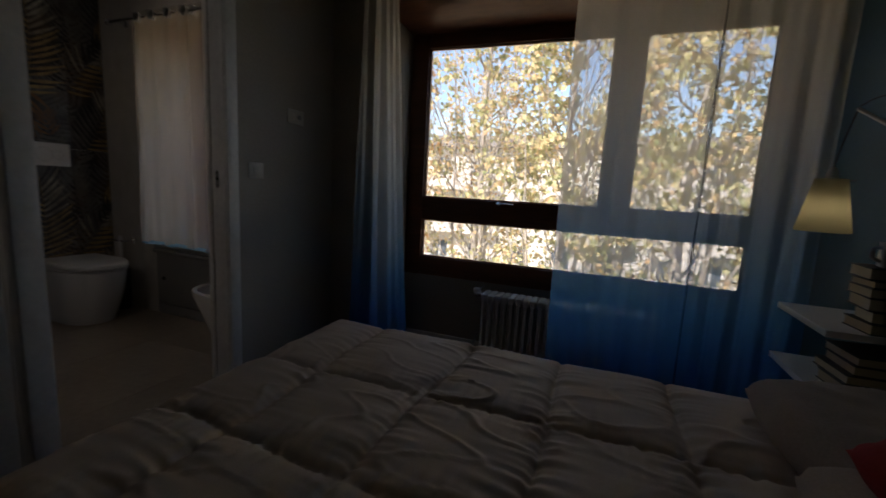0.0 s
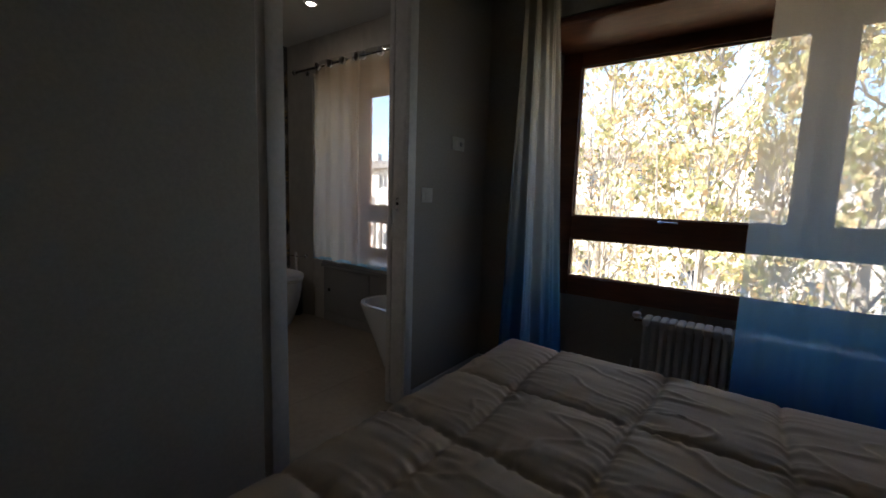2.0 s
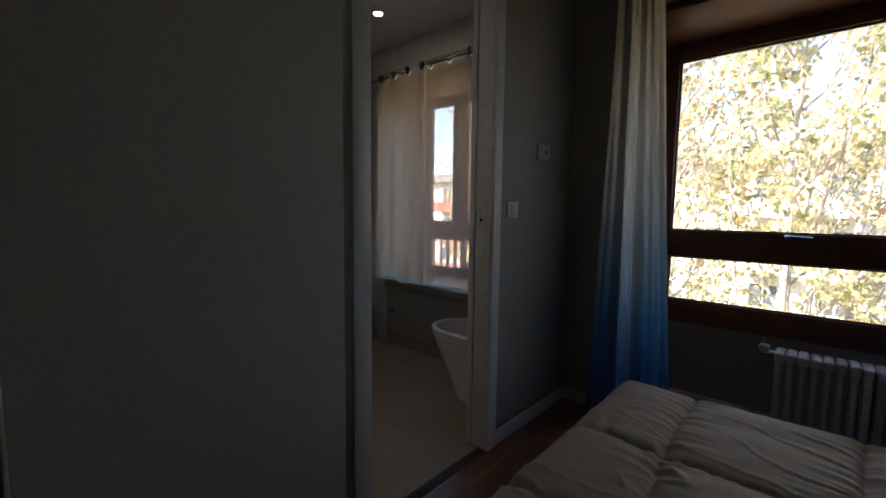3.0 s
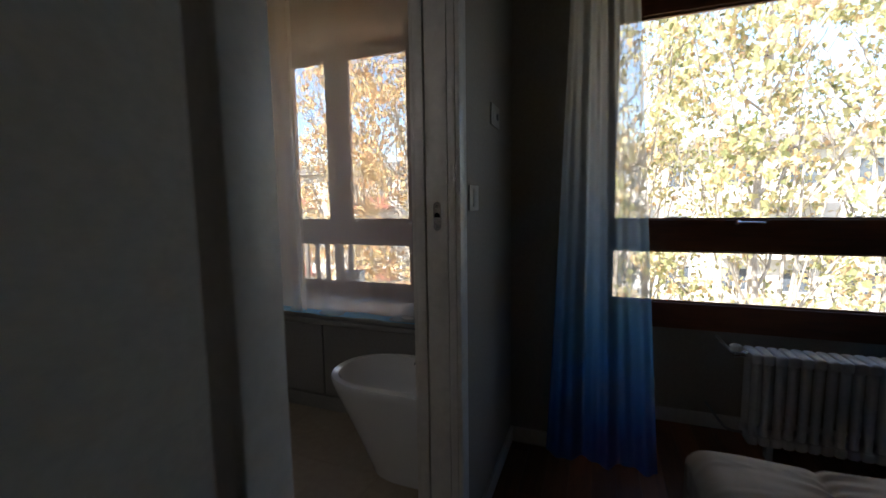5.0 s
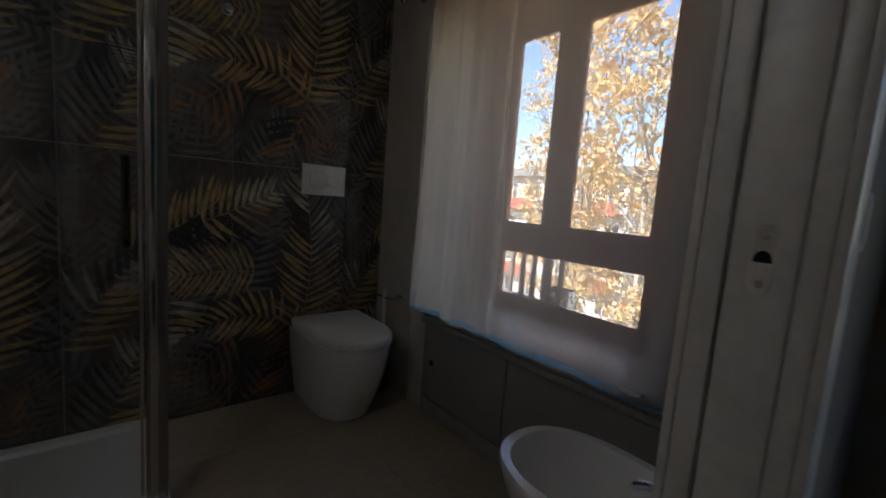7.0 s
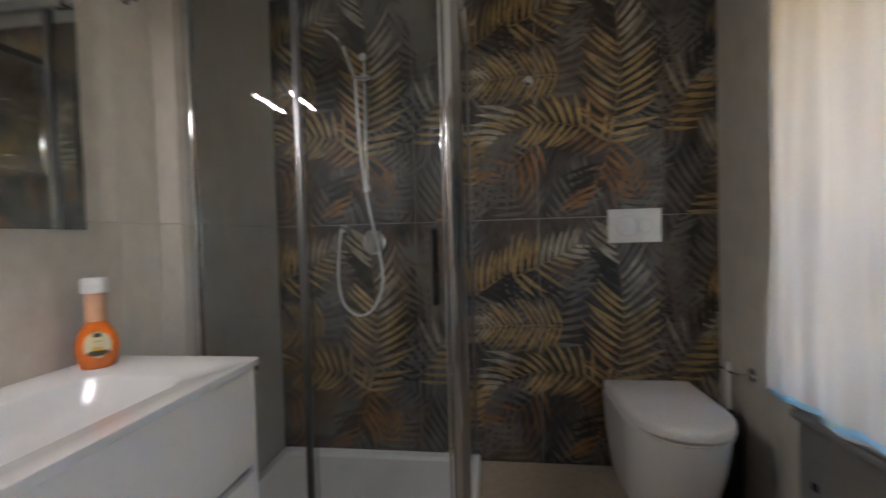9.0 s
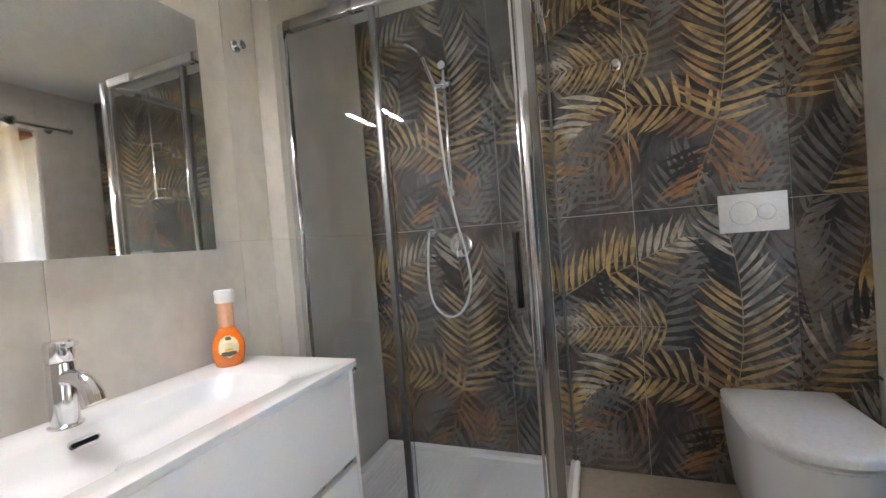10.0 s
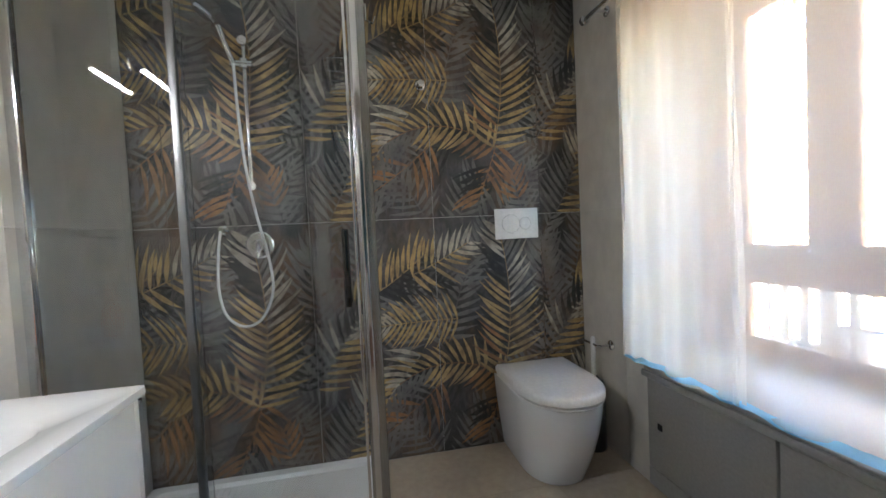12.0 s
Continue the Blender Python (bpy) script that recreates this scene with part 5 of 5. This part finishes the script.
def building(x0, x1, y, z0, floors, label, wall_mat, bay=2.6, depth=9.0, balcony=True, band=None):
    """An apartment block with storeys, windows in real openings, balconies and a flat eaved roof."""
    b = thing("apartment_building", ((x0 + x1) / 2, y + depth / 2, z0), label, "building", "far apartment blocks")
    h = 3.0
    n = max(2, int((x1 - x0) / bay))
    step = (x1 - x0) / n
    rows = [(x0, x1, y + 0.3, y + depth, z0, z0 + floors * h)]
    for f in range(floors):
        zz = z0 + f * h
        rows += [(x0, x1, y, y + 0.301, zz, zz + 0.95), (x0, x1, y, y + 0.301, zz + 2.35, zz + h)]
        for k in range(n + 1):
            c = x0 + k * step
            rows.append((max(x0, c - step * 0.27), min(x1, c + step * 0.27), y, y + 0.301, zz + 0.95, zz + 2.35))
    part("wall", boxes(rows), wall_mat, b)
    top = z0 + floors * h
    part("roof", boxes([(x0 - 0.6, x1 + 0.6, y - 0.7, y + depth + 0.5, top, top + 0.28), (x0 + 0.4, x1 - 0.4, y + 0.6, y + depth - 0.5, top + 0.28, top + 0.9)]), ROOF, b)
    part("chimney", box(x0 + 2, x0 + 2.7, y + 3, y + 3.7, top + 0.5, top + 2.0), wall_mat, b)
    for f in range(floors):
        zz = z0 + f * h
        for k in range(n):
            c = x0 + (k + 0.5) * step
            a, e = c - step * 0.23, c + step * 0.23
            w = part("window", boxes([(a, a + 0.08, y + 0.10, y + 0.18, zz + 0.95, zz + 2.35), (e - 0.08, e, y + 0.10, y + 0.18, zz + 0.95, zz + 2.35), (c - 0.04, c + 0.04, y + 0.10, y + 0.18, zz + 0.95, zz + 2.35), (a, e, y + 0.10, y + 0.18, zz + 0.95, zz + 1.03), (a, e, y + 0.10, y + 0.18, zz + 2.27, zz + 2.35)]), FRAME_FAR, b, smooth=0)
            part("pane", box(a, e, y + 0.19, y + 0.21, zz + 0.95, zz + 2.35), PANE_FAR, w, smooth=0)
        if balcony:
            for k in range(1, n, 3):
                c = x0 + k * step
                part("balcony", boxes([(c - step * 0.8, c + step * 0.8, y - 1.1, y, zz, zz + 0.15), (c - step * 0.8, c + step * 0.8, y - 1.1, y - 1.02, zz + 0.15, zz + 1.0)]), band or wall_mat, b, smooth=0)
    return b


building(-9.0, 26.0, 27.0, G, 4, "pale rendered apartment block behind the trees", RENDER_PALE, 2.9)
building(-34.0, -13.0, 30.0, G, 4, "pale apartment block with red balconies and a flat roof", RENDER_PALE, 2.6, band=RENDER_RED)

# neighbouring balcony beside the bathroom window
balc = thing("balcony", (-0.1, 1.75, 0.30), "small balcony with dark slatted railing outside the window", "balcony")
part("slab", box(-1.3, 0.62, OUT, 2.02, 0.26, 0.40, 0.01), CONCRETE, balc)
part("bottom_rail", box(-1.28, 0.56, 1.885, 1.915, 0.43, 0.46, 0.003), SLAT_PAINT, balc)
part("top_rail", box(-1.28, 0.56, 1.88, 1.92, 0.92, 0.955, 0.004), SLAT_PAINT, balc)
for k in range(16):
    x = -1.25 + k * 0.103
    part("slat", box(x, x + 0.036, 1.89, 1.91, 0.46, 0.92, 0.003), SLAT_PAINT, balc)
part("post", box(0.40, 0.455, 1.875, 1.925, 0.40, 0.955, 0.004), SLAT_PAINT, balc)
part("post", box(0.525, 0.555, 1.885, 1.915, 0.40, 0.955, 0.004), SLAT_PAINT, balc)
pot = thing("planter", (0.54, 1.97, 0.40), "white planter box standing on the balcony slab", "planter")
part("trough", box(0.42, 0.60, 1.925, 2.01, 0.40, 0.555, 0.008), LID_PLASTIC, pot)
part("soil", box(0.43, 0.59, 1.935, 2.0, 0.553, 0.558), DARK_HOLE, pot)

# ================= tiles, planks =================
def blade(base, ang, length, width, curl):
    """One slender leaflet of the print, as a row of cross points."""
    pts, p, a = [], Vector(base), ang
    for w in (0.30, 0.85, 1.0, 0.80, 0.45, 0.0):
        n = Vector((-math.sin(a), math.cos(a)))
        pts.append((p + n * width * w, p - n * width * w))
        p = p + Vector((math.cos(a), math.sin(a))) * length / 5
        a += curl / 5
    return pts


def frond(bm, base, ang, L, W, n, bend, inks, layer, rng):
    """A palm frond: a bent stem with leaflets on both sides, painted in inks from foot to tip; an ink pair is (left, right), None leaves a side bare."""
    p, a = Vector(base), radians(ang)
    step = L / n
    stem = []
    for i in range(n):
        s = (i + 0.5) / n
        stem.append(p.copy())
        env = 0.62 + 0.38 * math.sin(math.pi * min(1.0, 0.15 + 1.15 * s)) if s < 0.7 else 0.98 - 0.62 * ((s - 0.7) / 0.3) ** 1.6
        for side in (1, -1):
            ink = inks[min(len(inks) - 1, max(0, int((s + rng.uniform(-0.05, 0.05)) * len(inks))))]
            if isinstance(ink, tuple):
                ink = ink[0 if side > 0 else 1]
            if ink is None or rng.random() < 0.05:
                continue
            la = a + side * radians(72 - 34 * s + rng.uniform(-4, 4))
            pts = blade(p, la, 1.14 * W * env * rng.uniform(0.88, 1.10), step * rng.uniform(0.23, 0.33), -side * radians(rng.uniform(4, 24)))
            lift = 0.0006 + 0.00012 * layer + rng.uniform(0, 0.0001)
            v = [(bm.verts.new((lift, q.x, q.y)), bm.verts.new((lift, r.x, r.y))) for q, r in pts[:-1]]
            tip = bm.verts.new((lift, pts[-1][0].x, pts[-1][0].y))
            for (c, d), (e, f) in zip(v, v[1:]):
                bm.faces.new((c, d, f, e)).material_index = ink
            bm.faces.new((v[-1][0], v[-1][1], tip)).material_index = ink
        p = p + Vector((math.cos(a), math.sin(a))) * step
        a += radians(bend) / n
    lift = 0.00072 + 0.00012 * layer
    k = inks[0]
    k = (k[0] if k[0] is not None else k[1]) if isinstance(k, tuple) else k
    for q, r in zip(stem, stem[1:]):
        d = (r - q).normalized() * 0.0018
        f = [bm.verts.new((lift, q.x - d.y, q.y + d.x)), bm.verts.new((lift, q.x + d.y, q.y - d.x)), bm.verts.new((lift, r.x + d.y, r.y - d.x)), bm.verts.new((lift, r.x - d.y, r.y + d.x))]
        bm.faces.new(f).material_index = k


OCHRE, ORANGE, CREAM, GREY, DARK = range(5)
# one motif 1.2 m wide runs over a pair of tiles: foot, angle, length, leaflet length, leaflets, bend, inks
MOTIF = [
    ((0.02, 0.55), 66, 0.52, 0.16, 13, 14, [GREY]), ((0.60, 0.42), 84, 0.66, 0.15, 17, 12, [GREY]), ((0.66, 0.30), 150, 0.30, 0.17, 9, 20, [GREY]), ((0.34, 0.00), 42, 0.36, 0.14, 10, 16, [GREY]),
    ((0.12, -0.06), 74, 0.34, 0.14, 9, -14, [GREY, (GREY, ORANGE)]), ((0.14, 0.86), 58, 0.40, 0.13, 11, 20, [GREY]), ((0.50, -0.04), 112, 0.30, 0.12, 9, -18, [GREY, ORANGE]), ((0.52, 0.86), 70, 0.38, 0.13, 10, -10, [GREY]),
    ((0.90, 0.02), 100, 0.46, 0.16, 12, -12, [GREY]), ((0.70, 0.60), 96, 0.50, 0.15, 13, 10, [GREY]), ((0.78, 0.80), 78, 0.42, 0.14, 11, 12, [GREY]), ((1.16, 0.00), 118, 0.40, 0.15, 11, 14, [GREY]), ((0.96, 0.52), 64, 0.40, 0.14, 11, 10, [GREY]),
    ((0.64, 0.70), 104, 0.26, 0.11, 7, -14, [(DARK, GREY)]), ((0.10, 0.35), 178, 0.18, 0.17, 6, 10, [(DARK, None)]), ((0.31, 0.13), 150, 0.15, 0.08, 5, 12, [DARK]), ((0.66, 0.10), 62, 0.22, 0.10, 7, 10, [DARK]),
    ((0.56, 0.40), 92, 0.34, 0.12, 10, 6, [(DARK, DARK)]),
    ((0.33, 0.40), 78, 0.76, 0.19, 11, 26, [DARK]), ((0.28, 0.38), 150, 0.30, 0.13, 7, 20, [DARK]),
    # right half
    ((1.20, 0.36), 222, 0.46, 0.18, 12, -12, [(ORANGE, GREY), (GREY, ORANGE), (GREY, GREY)]), ((0.68, -0.02), 60, 0.44, 0.18, 12, 14, [(GREY, OCHRE), (GREY, OCHRE), (CREAM, OCHRE)]),
    ((0.80, 0.79), 26, 0.44, 0.17, 13, 18, [(OCHRE, GREY), (OCHRE, DARK), (OCHRE, DARK)]), ((1.02, 0.84), 12, 0.28, 0.10, 8, -10, [DARK]),
    ((1.30, 0.68), 178, 0.52, 0.15, 20, 8, [OCHRE, OCHRE, CREAM]), ((1.10, 0.51), 226, 0.30, 0.17, 8, 10, [(None, CREAM), (GREY, OCHRE)]),
    ((0.60, 0.40), 62, 0.50, 0.17, 12, -18, [(GREY, OCHRE), (CREAM, OCHRE), (DARK, CREAM), (DARK, GREY)]),
    ((1.08, 0.92), 22, 0.36, 0.15, 10, 12, [OCHRE, (CREAM, OCHRE), CREAM]),
    # left half
    ((0.345, 0.36), 252, 0.34, 0.19, 9, -8, [(ORANGE, None), (ORANGE, DARK), (GREY, ORANGE)]),
    ((0.33, 0.35), 142, 0.62, 0.15, 17, 80, [(ORANGE, OCHRE), (OCHRE, OCHRE), (OCHRE, OCHRE), (GREY, OCHRE), (GREY, CREAM)]),
    ((0.335, 0.35), 76, 0.82, 0.20, 22, 30, [(OCHRE, OCHRE), (ORANGE, OCHRE), (OCHRE, OCHRE), (OCHRE, OCHRE), (OCHRE, CREAM), (DARK, CREAM), (DARK, CREAM), (CREAM, GREY), (CREAM, DARK)]),
]
START = {"A": 0.0, "B": 0.6}


def print_mesh(design, u0, u1, v1, seed):
    """The stretch from u0 to u1 of one tile's print."""
    bm = bmesh.new()
    for k, (base, ang, L, W, n, bend, inks) in enumerate(MOTIF):
        for turn in (-1.2, 0.0, 1.2):
            frond(bm, (base[0] + turn - START[design], base[1]), ang, L, W, n, bend, inks, k, random.Random(seed + 31 * k))
    for co, no in (((0, u0 + 0.002, 0), (0, -1, 0)), ((0, u1 - 0.002, 0), (0, 1, 0)), ((0, 0, 0.002), (0, 0, -1)), ((0, 0, v1 - 0.002), (0, 0, 1))):
        bmesh.ops.bisect_plane(bm, geom=bm.verts[:] + bm.edges[:] + bm.faces[:], plane_co=co, plane_no=no, clear_outer=True)
    me = bpy.data.meshes.new("leaf_print")
    bm.to_mesh(me)
    bm.free()
    for m in INK:
        me.materials.append(m)
    return me


PRINTS = {}
for y0, y1, design, u0 in ((YS, -1.2, "B", 0.46), (-1.2, -0.6, "A", 0.0), (-0.6, 0.0, "B", 0.0), (0.0, 0.575, "A", 0.0), (0.575, YW, "B", 0.0)):
    for z0, z1 in ((0.0, 1.2), (1.2, CB)):
        tile = part("tile", box(-0.010, 0.0, y0 + 0.001, y1 - 0.001, z0 + 0.001, z1 - 0.001), GROUND_TILE, wall_leaf, smooth=0)
        key = (design, u0, round(y1 - y0, 3), round(z1 - z0, 3))
        if key not in PRINTS:
            PRINTS[key] = print_mesh(design, u0, u0 + (y1 - y0), z1 - z0, 7)
        pr = new("leaf_print", PRINTS[key])
        pr.parent = tile
        pr.location = (0, y0 - u0, z0)
        tagged(pr, "printed palm fronds in ochre, cream, grey and black")

for x0, x1 in ((0.668, 0.83), (0.83, 1.43), (1.43, XB + 0.003)):
    for z0, z1 in ((0.0, 1.2), (1.2, CB)):
        part("tile", box(x0 + 0.001, x1 - 0.001, YV - 0.010, YV, z0 + 0.001, z1 - 0.001), GREIGE, wall_basin, smooth=0)
for x0, x1 in ((0.001, 0.06), (0.06, 0.666)):
    for z0, z1 in ((0.0, 1.2), (1.2, CB)):
        part("tile", box(x0 + 0.001, x1 - 0.001, YV - 0.010, YS, z0 + 0.001, z1 - 0.001), GREIGE, wall_basin, smooth=0)
for x0, x1, z0, z1 in ((0.001, 0.36, 0.0, 1.2), (0.001, 0.36, 1.2, CB), (1.62, XB + 0.003, 0.53, CB), (0.36, 0.96, 2.09, CB), (0.96, 1.62, 2.09, CB)):
    part("tile", box(x0 + 0.001, x1 - 0.001, YW, YW + 0.0125, z0 + 0.001, z1 - 0.001), GREIGE, wall_window_bath, smooth=0)

floor_bath = struct("floor_bath", box(-0.004, XD - 0.04, YV, YW + 0.01, -0.014, -0.003), TILE_GROUT, "sand coloured tiled bathroom floor")
xs, ys = [0.001, 0.40, 1.0, 1.6, XD - 0.041], [YV, -0.78, 0.42, YW + 0.01]
for xa, xb in zip(xs, xs[1:]):
    for ya, yb in zip(ys, ys[1:]):
        part("tile", box(xa + 0.001, xb - 0.001, ya + 0.001, yb - 0.001, -0.008, 0.0), FLOOR_TILE, floor_bath, smooth=0)
struct("door_threshold", box(XD - 0.040, XD + 0.004, DOOR0, DOOR1, -0.012, 0.0025, 0.002), BED_WOOD, "dark wooden threshold strip")

floor_bed = struct("floor_bedroom", box(XD, XH, -2.6, 1.275, -0.014, -0.004), BED_WOOD, "reddish brown parquet bedroom floor")
rp = random.Random(3)
plank_meshes = {}
for i in range(28):
    x = XD + 0.006 + i * 0.088
    y = -2.6 - rp.uniform(0, 0.9)
    while y < 1.275:
        long = 0.9
        a, b = max(y, -2.598), min(y + long, 1.262)
        if b - a > 0.05 and x + 0.087 < XH:
            key = round(b - a, 2)
            if key not in plank_meshes:
                plank_meshes[key] = finish(box(0, 0.0872, 0, key - 0.001, -0.004, 0.0, 0.0008, 1), "plank", PARQUET, 0)
            p = new("plank", plank_meshes[key])
            p.parent = floor_bed
            p.location = (x, a, 0.0)
        y += long
